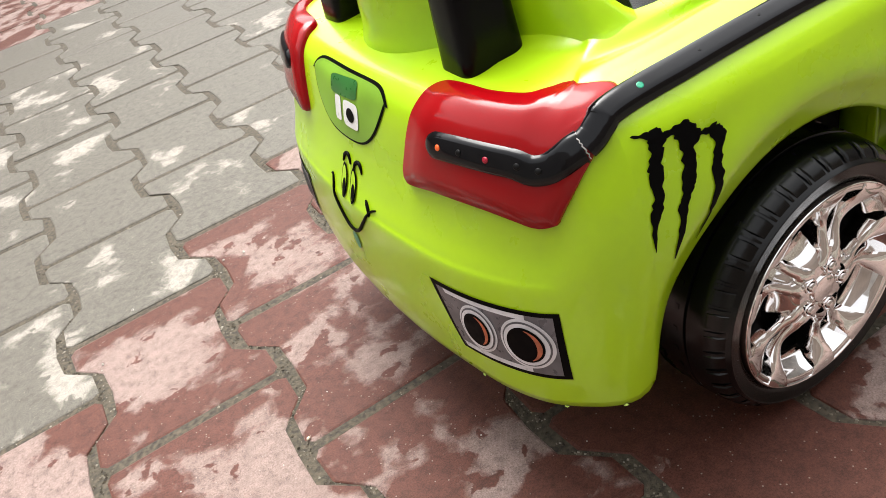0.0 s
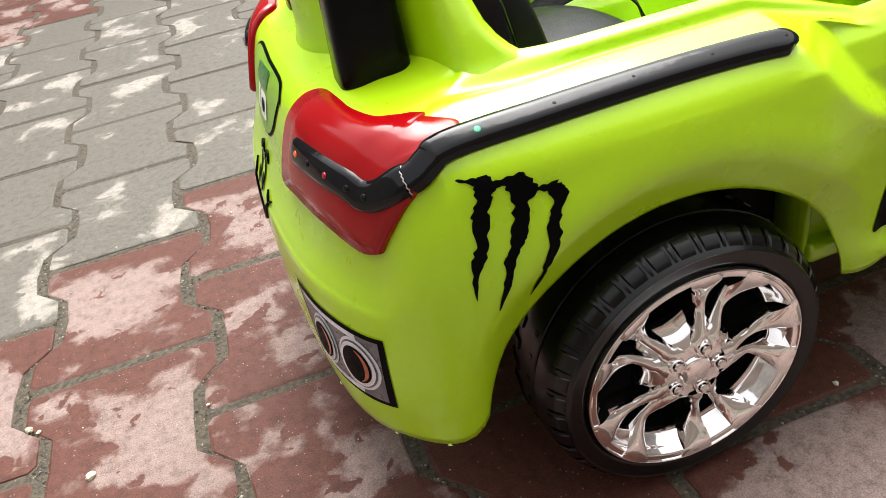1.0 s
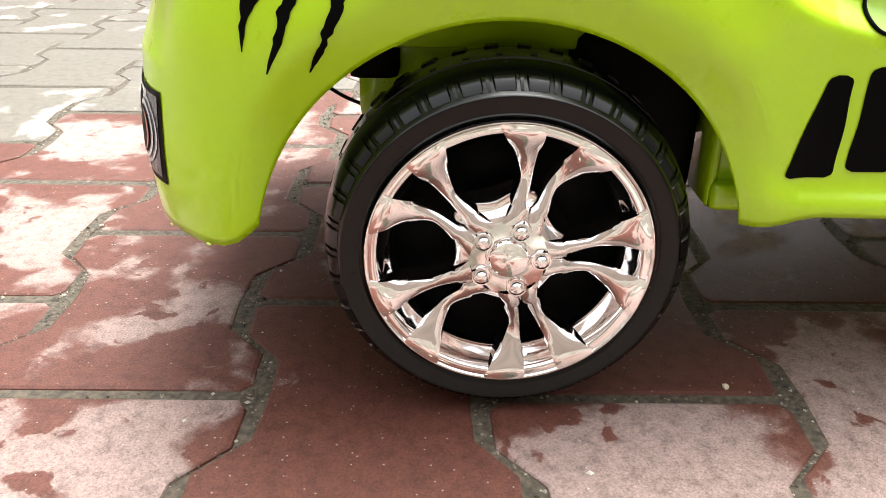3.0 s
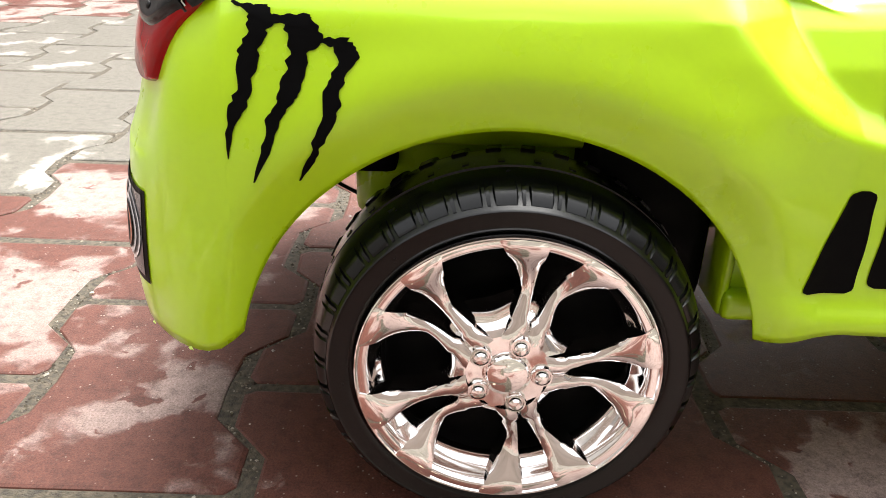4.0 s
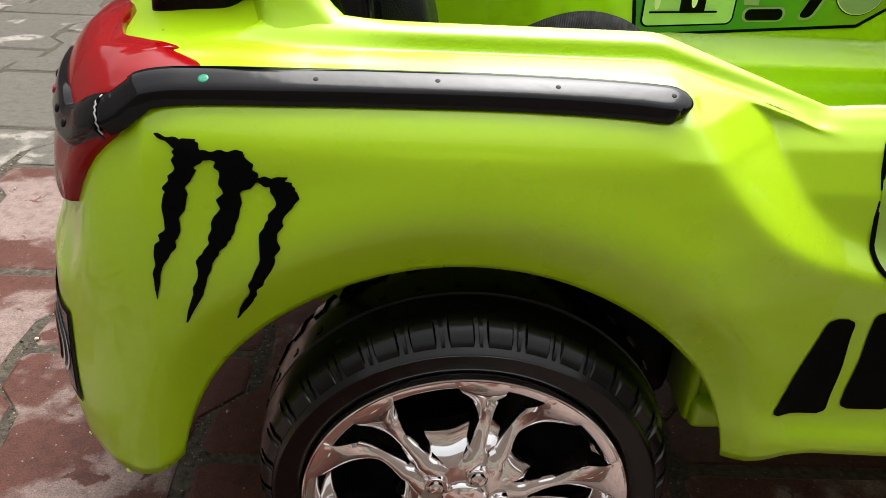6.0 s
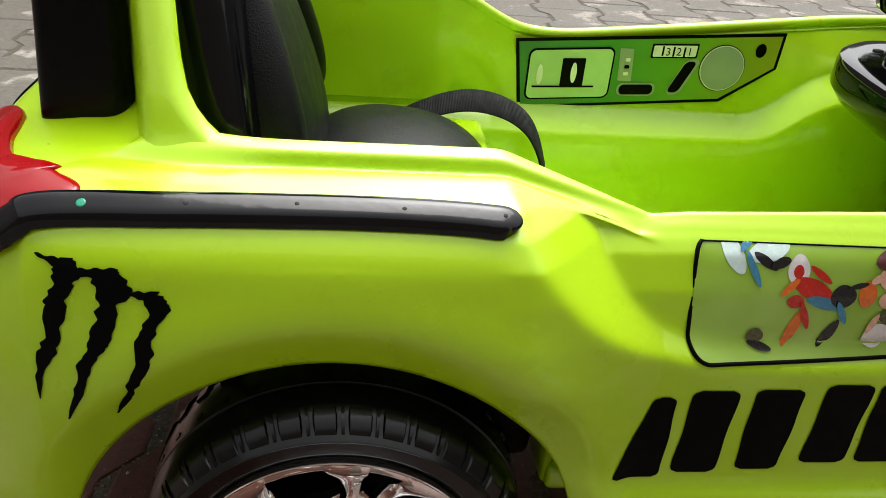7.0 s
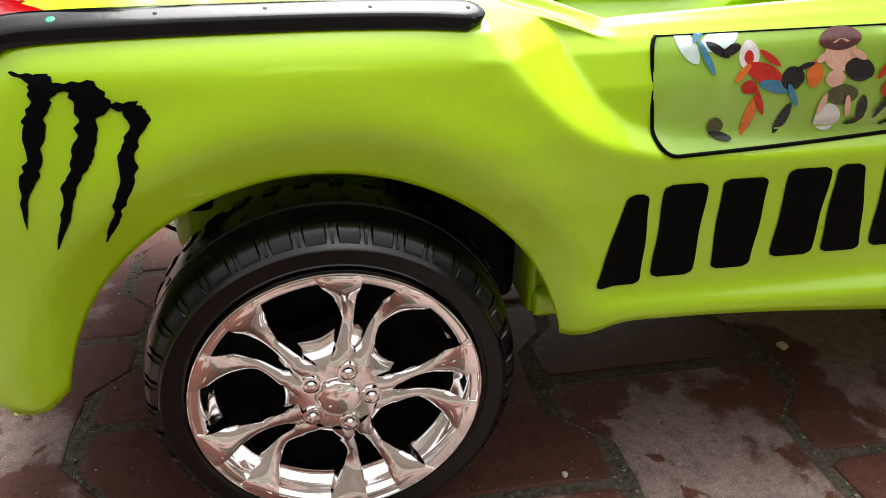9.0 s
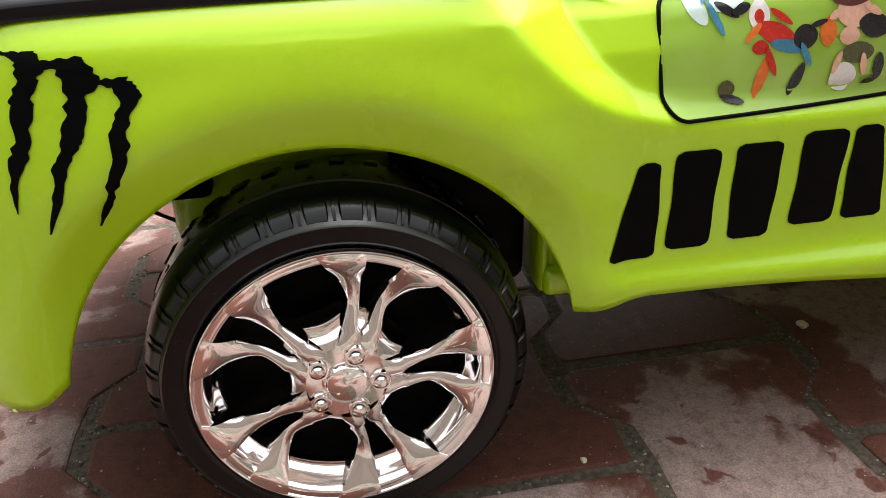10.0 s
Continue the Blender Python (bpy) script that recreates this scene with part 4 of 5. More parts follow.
def tub():
    """Cockpit walls from the rim down to the floor, a ledge half way."""
    def ring(x):
        rim = shell(x, ROWS_N - 1)
        up = 0.042 * sstep(x, 0.350, 0.43)
        half = [(rim.y, rim.z), (rim.y + 0.0005, rim.z - 0.006), (0.0718 + soft(rim.y - 0.0708, 0.003), max(0.262, 0.231 + up)), (0.0725 + soft(rim.y - 0.0712, 0.003), 0.2250 + up), (0.0750, 0.2215 + up), (0.1010, 0.2095 + up * 0.9), (0.1030, 0.2055 + up * 0.9), (0.1115, 0.170), (0.1150, 0.138), (0.1230, 0.1285), (0.135, 0.1265), (YC, 0.1265)]
        rise = max(0.0, along(FAR_RIM, x, 0, 1) - rim.z - 0.004)
        far_half = [(y, z + (rise if k < 2 else rise * 0.4 if k == 2 else 0.0)) for k, (y, z) in enumerate(half[:-1])]
        return half + [(2 * YC - y, z) for y, z in reversed(far_half)]
    xs = list(np.linspace(-0.062, 0.56, 60))
    verts, n = [], len(ring(0.1))
    for x in xs:
        verts += [(x, y, z) for y, z in ring(x)]
    faces = grid_faces(len(xs), n)
    # front bulkhead
    faces.append(tuple(range((len(xs) - 1) * n, len(xs) * n)))
    ob = mesh_object("cockpit_tub", verts, faces, GREEN, toy_car)
    bm = bmesh.new()
    bm.from_mesh(ob.data)
    bm.faces.ensure_lookup_table()
    bmesh.ops.recalc_face_normals(bm, faces=bm.faces[:])
    bm.to_mesh(ob.data)
    bm.free()
    return crisp(ob, 50)


tub()
part("seat_box", bevelled_box((0.195, 0.262, 0.078), (0.012, YC, 0.178), 0.010, 3), GREEN, toy_car)
part("floor_pan", bevelled_box((0.50, 0.376, 0.016), (0.366, YC, 0.1175), 0.004, 2), GREEN, toy_car)
for s in (0, 1):
    y = 0.052 if not s else 2 * YC - 0.052
    part("inner_sill", bevelled_box((0.46, 0.006, 0.120), (0.344, y, 0.171), 0.002, 1), GREEN, toy_car)
    part("wheel_arch_wall", bevelled_box((0.006, 0.034, 0.106), (0.117, 0.062 if not s else 2 * YC - 0.062, 0.163), 0.002, 1), GREEN, toy_car)
    part("wheel_well_panel", bevelled_box((0.155, 0.004, 0.090), (0.000, 0.0785 if not s else 2 * YC - 0.078, 0.236), 0.0015, 1), GREEN, toy_car)
    part("motor_box", bevelled_box((0.075, 0.042, 0.098), (0.076, 0.091 if not s else 2 * YC - 0.091, 0.153), 0.010, 3), MATT, toy_car)
    part("bracket", bevelled_box((0.030, 0.030, 0.050), (-0.075, 0.10 if not s else 2 * YC - 0.10, 0.195), 0.006, 2), MATT, toy_car)
# matt black plate added to darken the space under the car
part("chassis_plate", bevelled_box((0.17, 0.256, 0.010), (0.025, YC, 0.140), 0.003, 1), MATT, toy_car)
v, f = tube([(0, 0.05, 0.10), (0, YC, 0.10), (0, 2 * YC - 0.05, 0.10)], 0.006, 10, up=(0, 0, 1))
mesh_object("axle", v, f, MATT, toy_car)
wire = [catmull([(-0.125, 0.13, 0.175), (-0.11, 0.125, 0.158), (-0.092, 0.115, 0.150), (-0.075, 0.10, 0.152), (-0.065, 0.10, 0.17)], k / 6) for k in range(25)]
v, f = tube(wire, 0.0012, 6)
mesh_object("wire", v, f, MATT, toy_car)


def hood():
    """Bonnet ahead of the cockpit and the nose."""
    verts, n, m = [], 18, 25
    for i in range(n):
        x = lerp(0.555, FRONT, i / (n - 1))
        rim = shell(x, ROWS_N - 1)
        for j in range(m):
            s = j / (m - 1)
            y = lerp(rim.y, 2 * YC - rim.y, s)
            verts.append((x, y, rim.z + 0.045 * math.sin(math.pi * s) ** 0.8 * sstep(x, 0.54, 0.60)))
    mesh_object("bonnet", verts, grid_faces(n, m), GREEN, toy_car)
    end = [shell(FRONT, k / 2) for k in range(2 * ROWS_N - 1) if shell(FRONT, k / 2).z > 0.105]
    rim = end[-1]
    top = [(lerp(rim.y, 2 * YC - rim.y, s / 24), rim.z + 0.045 * math.sin(math.pi * s / 24) ** 0.8) for s in range(1, 24)]
    ring = [(p.y, p.z) for p in end] + top + [(2 * YC - p.y, p.z) for p in reversed(end)]
    rings = []
    for t in np.linspace(0, 1, 9):
        f = math.sqrt(max(0.0, 1 - (t * 0.97) ** 2))
        rings.append([Vector((FRONT + 0.12 * t, YC + (y - YC) * (0.35 + 0.65 * f), 0.16 + (z - 0.16) * (0.30 + 0.70 * f))) for y, z in ring])
    loft(rings, GREEN, "nose", toy_car, cap=True)


hood()


# control sticker on the far cockpit wall
def wall_patch(name, pts, mat, parent, off, label=""):
    verts = [(x * 1.0179 + -0.00038, 2 * YC - 0.0720 - off, z * 1.0179 + -0.00795) for x, z in pts]
    return mesh_object(name, verts, [tuple(range(len(pts)))], mat, parent, False, label)


def rounded(x0, z0, x1, z1, r, shear=0.0, tilt=0.0):
    out = []
    for cx, cz, a0 in ((x1 - r, z1 - r, 0), (x0 + r, z1 - r, 90), (x0 + r, z0 + r, 180), (x1 - r, z0 + r, 270)):
        for k in range(5):
            a = radians(a0 + 22.5 * k)
            x, z = cx + r * math.cos(a), cz + r * math.sin(a)
            out.append((x + shear * (z - z0), z + tilt * (x - x0)))
    return out


def disc(cx, cz, r, n=32, k=1.0):
    return [(cx + r * math.cos(2 * math.pi * i / n), cz + k * r * math.sin(2 * math.pi * i / n)) for i in range(n)]


def control_sticker():
    mid = material("sticker_green_fade", (0.20, 0.38, 0.03), 0.35)
    split = node(mid, "ShaderNodeSeparateXYZ")
    link(mid, coords(mid), split.inputs[0])
    run = node(mid, "ShaderNodeMapRange")
    run.inputs["From Min"].default_value, run.inputs["From Max"].default_value = 0.14, 0.37
    link(mid, split.outputs["X"], run.inputs["Value"])
    link(mid, ramp(mid, run.outputs[0], [(0.0, (0.012, 0.17, 0.045)), (0.35, (0.035, 0.24, 0.03)), (0.65, (0.14, 0.36, 0.02)), (1.0, (0.33, 0.38, 0.02))]), bsdf(mid).inputs["Base Color"])
    pale = worn("sticker_pale_green", (0.42, 0.62, 0.30), 0.35, var=0.1, scale=30)
    grey = worn("sticker_grey", (0.30, 0.36, 0.28), 0.35, var=0.1, scale=30)
    outline = [(0.134, 0.2830), (0.142, 0.2230), (0.322, 0.2375), (0.367, 0.2690), (0.368, 0.3005)]
    base = wall_patch("control_sticker", outline, DECAL, toy_car, 0.0016, "printed dashboard sticker with dials and switches")
    wall_patch("sticker_field", [(0.1370, 0.2805), (0.1447, 0.2256), (0.3205, 0.2402), (0.3640, 0.2700), (0.3650, 0.2975)], mid, base, 0.0022)
    wall_patch("window_outline", rounded(0.1465, 0.2310, 0.2205, 0.2755, 0.006, 0.0, 0.07), DECAL, base, 0.0030)
    wall_patch("window_field", rounded(0.1480, 0.2325, 0.2190, 0.2740, 0.005, 0.0, 0.07), pale, base, 0.0034)
    wall_patch("dark_block", rounded(0.176, 0.2445, 0.196, 0.2690, 0.001, 0.0, 0.05), DECAL, base, 0.0038)
    wall_patch("pale_oval", disc(0.1868, 0.2570, 0.0026, 20, 3.4), PAPER, base, 0.0042)
    wall_patch("pale_oval", disc(0.1575, 0.2540, 0.0026, 20, 3.4), PAPER, base, 0.0042)
    wall_patch("dark_line", rounded(0.152, 0.2425, 0.206, 0.2441, 0.0006, 0.0, 0.05), DECAL, base, 0.0044)
    wall_patch("switch_plate", rounded(0.2265, 0.2520, 0.2385, 0.2800, 0.001, -0.08), grey, base, 0.0030)
    for z in (0.257, 0.263, 0.269):
        wall_patch("switch_mark", rounded(0.2302, z, 0.2345, z + 0.003, 0.0008), PAPER if z != 0.263 else DECAL, base, 0.0036)
    wall_patch("number_plate_outline", rounded(0.2515, 0.2730, 0.2925, 0.2852, 0.001, 0.0, 0.05), DECAL, base, 0.0030)
    wall_patch("number_field", rounded(0.2530, 0.2743, 0.2910, 0.2839, 0.001, 0.0, 0.05), PAPER, base, 0.0034)
    for i, ch in enumerate("321"):
        cu = bpy.data.curves.new("digit", "FONT")
        cu.body, cu.size = ch, 0.0095
        t = bpy.data.objects.new("digit_text", cu)
        me = bpy.data.meshes.new_from_object(t)
        me.materials.append(DECAL)
        bpy.data.objects.remove(t)
        ob = new("digit", me)
        ob.parent = base
        ob.matrix_basis = Matrix.Translation(((0.2635 + i * 0.0095) * 1.0179 + -0.00038, 2 * YC - 0.0720 - 0.0040, (0.2762 + i * 0.0005) * 1.0179 + -0.00795)) @ Matrix.Rotation(radians(90), 4, "X")
    for i in range(3):
        wall_patch("number_divider", rounded(0.2605 + i * 0.0095, 0.2754, 0.2622 + i * 0.0095, 0.2840, 0.0006), DECAL, base, 0.0038)
    wall_patch("slot_outline", rounded(0.2270, 0.2385, 0.2610, 0.2500, 0.0050, 0, 0.05), grey, base, 0.0030)
    wall_patch("slot", rounded(0.2290, 0.2398, 0.2590, 0.2487, 0.0040, 0, 0.05), DECAL, base, 0.0034)
    wall_patch("slot_outline", rounded(0.2700, 0.2420, 0.2830, 0.2740, 0.0050, 0.45), grey, base, 0.0030)
    wall_patch("slot", rounded(0.2715, 0.2440, 0.2815, 0.2720, 0.0040, 0.45), DECAL, base, 0.0034)
    wall_patch("dial_outline", disc(0.3170, 0.2675, 0.0205), DECAL, base, 0.0028)
    wall_patch("dial_rim", disc(0.3170, 0.2675, 0.0198), PAPER, base, 0.0032)
    wall_patch("dial", disc(0.3170, 0.2675, 0.0190), grey, base, 0.0036)
    wall_patch("round_hole", disc(0.3480, 0.2845, 0.0048, 20, 1.25), DECAL, base, 0.0032)


control_sticker()


# lap belt arched over the far side of the cushion
belt_line = [catmull([(0.026, 0.322, 0.218), (0.050, 0.319, 0.232), (0.074, 0.318, 0.242), (0.097, 0.318, 0.2450), (0.121, 0.318, 0.240), (0.140, 0.318, 0.228), (0.152, 0.318, 0.210), (0.161, 0.318, 0.185)], k / 5) for k in range(36)]
verts = []
for i, p in enumerate(belt_line):
    a, b = belt_line[max(0, i - 1)], belt_line[min(35, i + 1)]
    d = (b - a).normalized()
    side = Vector((0.12, 0.90, 0.42)).normalized()
    nrm = d.cross(side).normalized()
    for off, h in ((-0.013, 0), (-0.012, 0.0008), (0.012, 0.0008), (0.013, 0), (0.012, -0.0008), (-0.012, -0.0008)):
        verts.append(p + side * off + nrm * h)
faces = []
for i in range(35):
    for k in range(6):
        faces.append((i * 6 + k, i * 6 + (k + 1) % 6, (i + 1) * 6 + (k + 1) % 6, (i + 1) * 6 + k))
mesh_object("lap_belt", verts, faces, WEB, toy_car, True, "black webbing lap belt")


# steering console
def console():
    con = new("steering_console")
    con.parent = toy_car
    con["label"] = "glossy black steering console with a round button"
    def ring(z, grow):
        pts = []
        half = [(0.440, 0.335), (0.408, 0.330), (0.378, 0.306), (0.358, 0.272), (0.348, 0.225), (0.343, 0.180), (0.343, 0.145), (0.354, 0.116), (0.378, 0.102), (0.43, 0.098)]
        line = [catmull(half, k / 5) for k in range((len(half) - 1) * 5 + 1)]
        line += [Vector((0.52, 0.10)), Vector((0.55, 0.13)), Vector((0.55, 0.31)), Vector((0.51, 0.338))]
        c = Vector((0.44, 0.22))
        for p in line:
            d = (p - c).normalized()
            pts.append(Vector((p.x + d.x * grow, p.y + d.y * grow, z)))
        return pts
    crisp(loft([ring(0.264, -0.070), ring(0.268, -0.030), ring(0.276, -0.008), ring(0.286, 0.0), ring(0.302, 0.0), ring(0.3065, -0.0015), ring(0.3085, -0.006), ring(0.3075, -0.016)], GLOSS, "console_body", con), 45)
    v, f = revolve([(0.0135, -0.002), (0.0135, 0.003), (0.0118, 0.0046), (0.0098, 0.0036), (0.0, 0.0050)], 28, (0, 0, 0))
    m = Matrix.Translation((0.402, 0.262, 0.3070)) @ Matrix.Rotation(radians(-90), 4, "X")
    mesh_object("round_button", [m @ Vector((x, -y, z)) for x, y, z in v], f, GLOSS, con)
    seam = [catmull([(0.362, 0.205, 0.3080), (0.376, 0.226, 0.3082), (0.392, 0.236, 0.3082), (0.404, 0.240, 0.3082)], k / 5) for k in range(16)]
    v, f = tube(seam, 0.0008, 6)
    mesh_object("console_seam", v, f, MATT, con)
    for y in (0.272, 0.290):
        v, f = revolve([(0.0042, 0.0), (0.0038, 0.0012), (0.0, 0.0012)], 16, (0, 0, 0))
        m = Matrix.Translation((0.388 + (y - 0.272) * 0.8, y + 0.006, 0.3072)) @ Matrix.Rotation(radians(90), 4, "X")
        mesh_object("screw_cap", [m @ Vector(p) for p in v], f, MATT, con)
    prof = [(0.066, -0.03), (0.066, 0.006), (0.062, 0.010), (0.062, 0.014), (0.066, 0.017), (0.066, 0.036), (0.063, 0.041), (0.059, 0.046), (0.059, 0.070), (0.064, 0.074), (0.064, 0.125), (0.052, 0.135), (0.0, 0.136)]
    v, f = revolve(prof, 56, (0, 0, 0))
    m = Matrix.Translation((0.456, 0.183, 0.3060)) @ Matrix.Rotation(radians(90), 4, "X")
    crisp(mesh_object("steering_column", [m @ Vector(p) for p in v], f, GLOSS, con), 35)
    part("side_post", bevelled_box((0.150, 0.034, 0.130), (0.502, 0.352, 0.389), 0.018, 4), GLOSS, con)
    part("pedestal", bevelled_box((0.070, 0.120, 0.150), (0.515, 0.272, 0.196), 0.022, 4), MATT, con)


console()


# ---- ground ----
SOIL = worn("sandy_joint_dirt", (0.060, 0.049, 0.033), 0.95, var=0.65, scale=220, bump=1.0, fine=700)


def paver_material(name, dark, pale, fine_dark, edge, core=0.0):
    m = material(name, dark, 0.75, spec=0.22)
    info = m.node_tree.nodes.new("ShaderNodeObjectInfo")
    geo = m.node_tree.nodes.new("ShaderNodeNewGeometry")
    pos = geo.outputs["Position"]
    warp = node(m, "ShaderNodeTexNoise", Scale=22.0, Detail=4.0)
    link(m, pos, warp.inputs["Vector"])
    mix = node(m, "ShaderNodeMix")
    mix.data_type = "VECTOR"
    mix.inputs["Factor"].default_value = 0.035
    link(m, pos, mix.inputs["A"])
    link(m, warp.outputs["Color"], mix.inputs["B"])
    big = node(m, "ShaderNodeTexNoise", Scale=14.0, Detail=6.0, Roughness=0.5)
    link(m, mix.outputs["Result"], big.inputs["Vector"])
    rnd = node(m, "ShaderNodeMath")
    rnd.operation = "MULTIPLY_ADD"
    rnd.inputs[1].default_value, rnd.inputs[2].default_value = 0.16, -0.08
    link(m, info.outputs["Random"], rnd.inputs[0])
    add = node(m, "ShaderNodeMath")
    link(m, big.outputs["Fac"], add.inputs[0])
    link(m, rnd.outputs[0], add.inputs[1])
    if core:
        # the middle of a block dries first
        sep = node(m, "ShaderNodeSeparateXYZ")
        link(m, coords(m), sep.inputs[0])
        terms = []
        for out, half in (("X", 0.082), ("Y", 0.108)):
            a = node(m, "ShaderNodeMath")
            a.operation = "ABSOLUTE"
            link(m, sep.outputs[out], a.inputs[0])
            d = node(m, "ShaderNodeMath")
            d.operation = "DIVIDE"
            d.inputs[1].default_value = half
            link(m, a.outputs[0], d.inputs[0])
            terms.append(d)
        far_out = node(m, "ShaderNodeMath")
        far_out.operation = "MAXIMUM"
        link(m, terms[0].outputs[0], far_out.inputs[0])
        link(m, terms[1].outputs[0], far_out.inputs[1])
        fall = node(m, "ShaderNodeMapRange")
        for key, val in (("From Min", 0.55), ("From Max", 1.05), ("To Min", core), ("To Max", -core)):
            fall.inputs[key].default_value = val
        link(m, far_out.outputs[0], fall.inputs["Value"])
        more = node(m, "ShaderNodeMath")
        link(m, add.outputs[0], more.inputs[0])
        link(m, fall.outputs[0], more.inputs[1])
        add = more
    # scattered wet drops inside the dried patches
    drops = node(m, "ShaderNodeTexNoise", Scale=40.0, Detail=3.0, Roughness=0.5)
    link(m, mix.outputs["Result"], drops.inputs["Vector"])
    hole = ramp(m, drops.outputs["Fac"], [(0.60, (0, 0, 0)), (0.72, (0.22, 0.22, 0.22))])
    less = node(m, "ShaderNodeMath")
    less.operation = "SUBTRACT"
    link(m, add.outputs[0], less.inputs[0])
    link(m, hole, less.inputs[1])
    add = less
    damp = ramp(m, add.outputs[0], [(edge - 0.034, (0, 0, 0)), (edge, (0.40, 0.40, 0.40)), (edge + 0.022, (0.84, 0.84, 0.84)), (edge + 0.09, (1, 1, 1))])
    grain = node(m, "ShaderNodeTexNoise", Scale=700.0, Detail=4.0, Roughness=0.85)
    link(m, pos, grain.inputs["Vector"])
    speck = ramp(m, grain.outputs["Fac"], [(0.36, fine_dark), (0.5, (0.5, 0.5, 0.5)), (0.64, (0.80, 0.77, 0.74))])
    tone = node(m, "ShaderNodeMix")
    tone.data_type = "RGBA"
    tone.inputs["A"].default_value, tone.inputs["B"].default_value = (*dark, 1), (*pale, 1)
    link(m, damp, tone.inputs["Factor"])
    fine = node(m, "ShaderNodeMix")
    fine.data_type = "RGBA"
    fine.blend_type = "OVERLAY"
    fine.inputs["Factor"].default_value = 0.6
    # cloudy dirt a few millimetres across
    cloud = node(m, "ShaderNodeTexNoise", Scale=95.0, Detail=5.0, Roughness=0.65)
    link(m, pos, cloud.inputs["Vector"])
    dirt = node(m, "ShaderNodeMix")
    dirt.data_type, dirt.blend_type = "RGBA", "MULTIPLY"
    dirt.inputs["Factor"].default_value = 1.0
    link(m, tone.outputs["Result"], dirt.inputs["A"])
    link(m, ramp(m, cloud.outputs["Fac"], [(0.30, (0.66, 0.65, 0.63)), (0.52, (1, 1, 1)), (0.75, (1.14, 1.13, 1.12))]), dirt.inputs["B"])
    link(m, dirt.outputs["Result"], fine.inputs["A"])
    link(m, speck, fine.inputs["B"])
    # small pale stones in the concrete
    dots = node(m, "ShaderNodeTexVoronoi", Scale=330.0)
    link(m, pos, dots.inputs["Vector"])
    tint = ramp(m, dots.outputs["Color"], [(0.80, (0, 0, 0)), (0.82, (1, 1, 1))])
    core_of = ramp(m, dots.outputs["Distance"], [(0.14, (0.6, 0.6, 0.6)), (0.26, (0, 0, 0))])
    both = node(m, "ShaderNodeMath")
    both.operation = "MULTIPLY"
    link(m, tint, both.inputs[0])
    link(m, core_of, both.inputs[1])
    stones = node(m, "ShaderNodeMix")
    stones.data_type = "RGBA"
    stones.inputs["B"].default_value = (0.36, 0.31, 0.27, 1)
    link(m, both.outputs[0], stones.inputs["Factor"])
    link(m, fine.outputs["Result"], stones.inputs["A"])
    link(m, stones.outputs["Result"], bsdf(m).inputs["Base Color"])
    rough = ramp(m, damp, [(0.0, (0.55,) * 3), (1.0, (0.85,) * 3)])
    link(m, rough, bsdf(m).inputs["Roughness"])
    add_bump(m, grain.outputs["Fac"], 0.45, 0.0010)
    return m


RED_TONES = (0.088, 0.032, 0.022), (0.232, 0.172, 0.154), (0.20, 0.17, 0.16)
GREY_TONES = (0.112, 0.103, 0.086), (0.29, 0.268, 0.236), (0.10, 0.09, 0.08)
RED_PAVER = paver_material("red_concrete_paver", *RED_TONES, 0.515, 0.07)
# damp blocks with few pale patches; their darkness also carries the car's shade
DAMP_SHADE_PAVER = paver_material("damp_red_concrete_paver", *RED_TONES, 0.632, 0.05)
# paler blocks for the unseen strip, to bounce light at the car's side
BOUNCE_PAVER = paver_material("dry_red_concrete_paver", *RED_TONES, 0.455, 0.07)
GREY_PAVER = paver_material("grey_concrete_paver", *GREY_TONES, 0.640, 0.03)
FAR_RED = paver_material("far_red_concrete_paver", *RED_TONES, 0.500)
FAR_GREY = paver_material("far_grey_concrete_paver", *GREY_TONES, 0.600)

COL, ROW = 0.160, 0.218       # pitch of the paving across and along
COL0, ROW0 = -0.077, 0.011     # middle of one column, one of its joints
ZIG = 0.0145


def paver_outline():
    """The double-T paver: wide ends, a narrow waist, blunt corners."""
    g = 0.0050
    hw, hl = COL / 2 - g, ROW / 2 - g * 0.7
    a, b, c = hl, hl * 0.62, hl * 0.36
    right = [(hw + ZIG - 0.006, -a), (hw + ZIG, -a + 0.006), (hw + ZIG - 0.001, -b), (hw - ZIG + 0.002, -c), (hw - ZIG, 0), (hw - ZIG + 0.002, c), (hw + ZIG - 0.001, b), (hw + ZIG, a - 0.006), (hw + ZIG - 0.006, a)]
    return right + [(-x, -y) for x, y in right]


def paver_mesh(name, mat, seed):
    rng = random.Random(seed)
    ring = paver_outline()
    ring = [(x + rng.uniform(-0.0012, 0.0012), y + rng.uniform(-0.0012, 0.0012)) for x, y in ring]
    n = len(ring)
    verts = [(x, y, -0.03) for x, y in ring] + [(x, y, -0.0035) for x, y in ring] + [(x * 0.985, y * 0.985, -0.0008) for x, y in ring] + [(x * 0.955, y * 0.965, 0.0) for x, y in ring]
    faces = []
    for k in range(3):
        for i in range(n):
            j = (i + 1) % n
            faces.append((k * n + i, k * n + j, (k + 1) * n + j, (k + 1) * n + i))
    faces.append(tuple(3 * n + i for i in range(n)))
    me = bpy.data.meshes.new(name)
    me.from_pydata(verts, [], faces)
    me.update()
    me.materials.append(mat)
    return me


def is_grey(x, y):
    s = y - 0.74 * (x + 0.235)
    # last term: unseen blocks turned grey so the chrome mirrors less pink
    return 0.60 < s < 2.1 or y < -0.30


PLASTER = worn("weathered_plaster", (0.27, 0.255, 0.24), 0.9, var=0.25, scale=1.2, bump=0.4, fine=60)


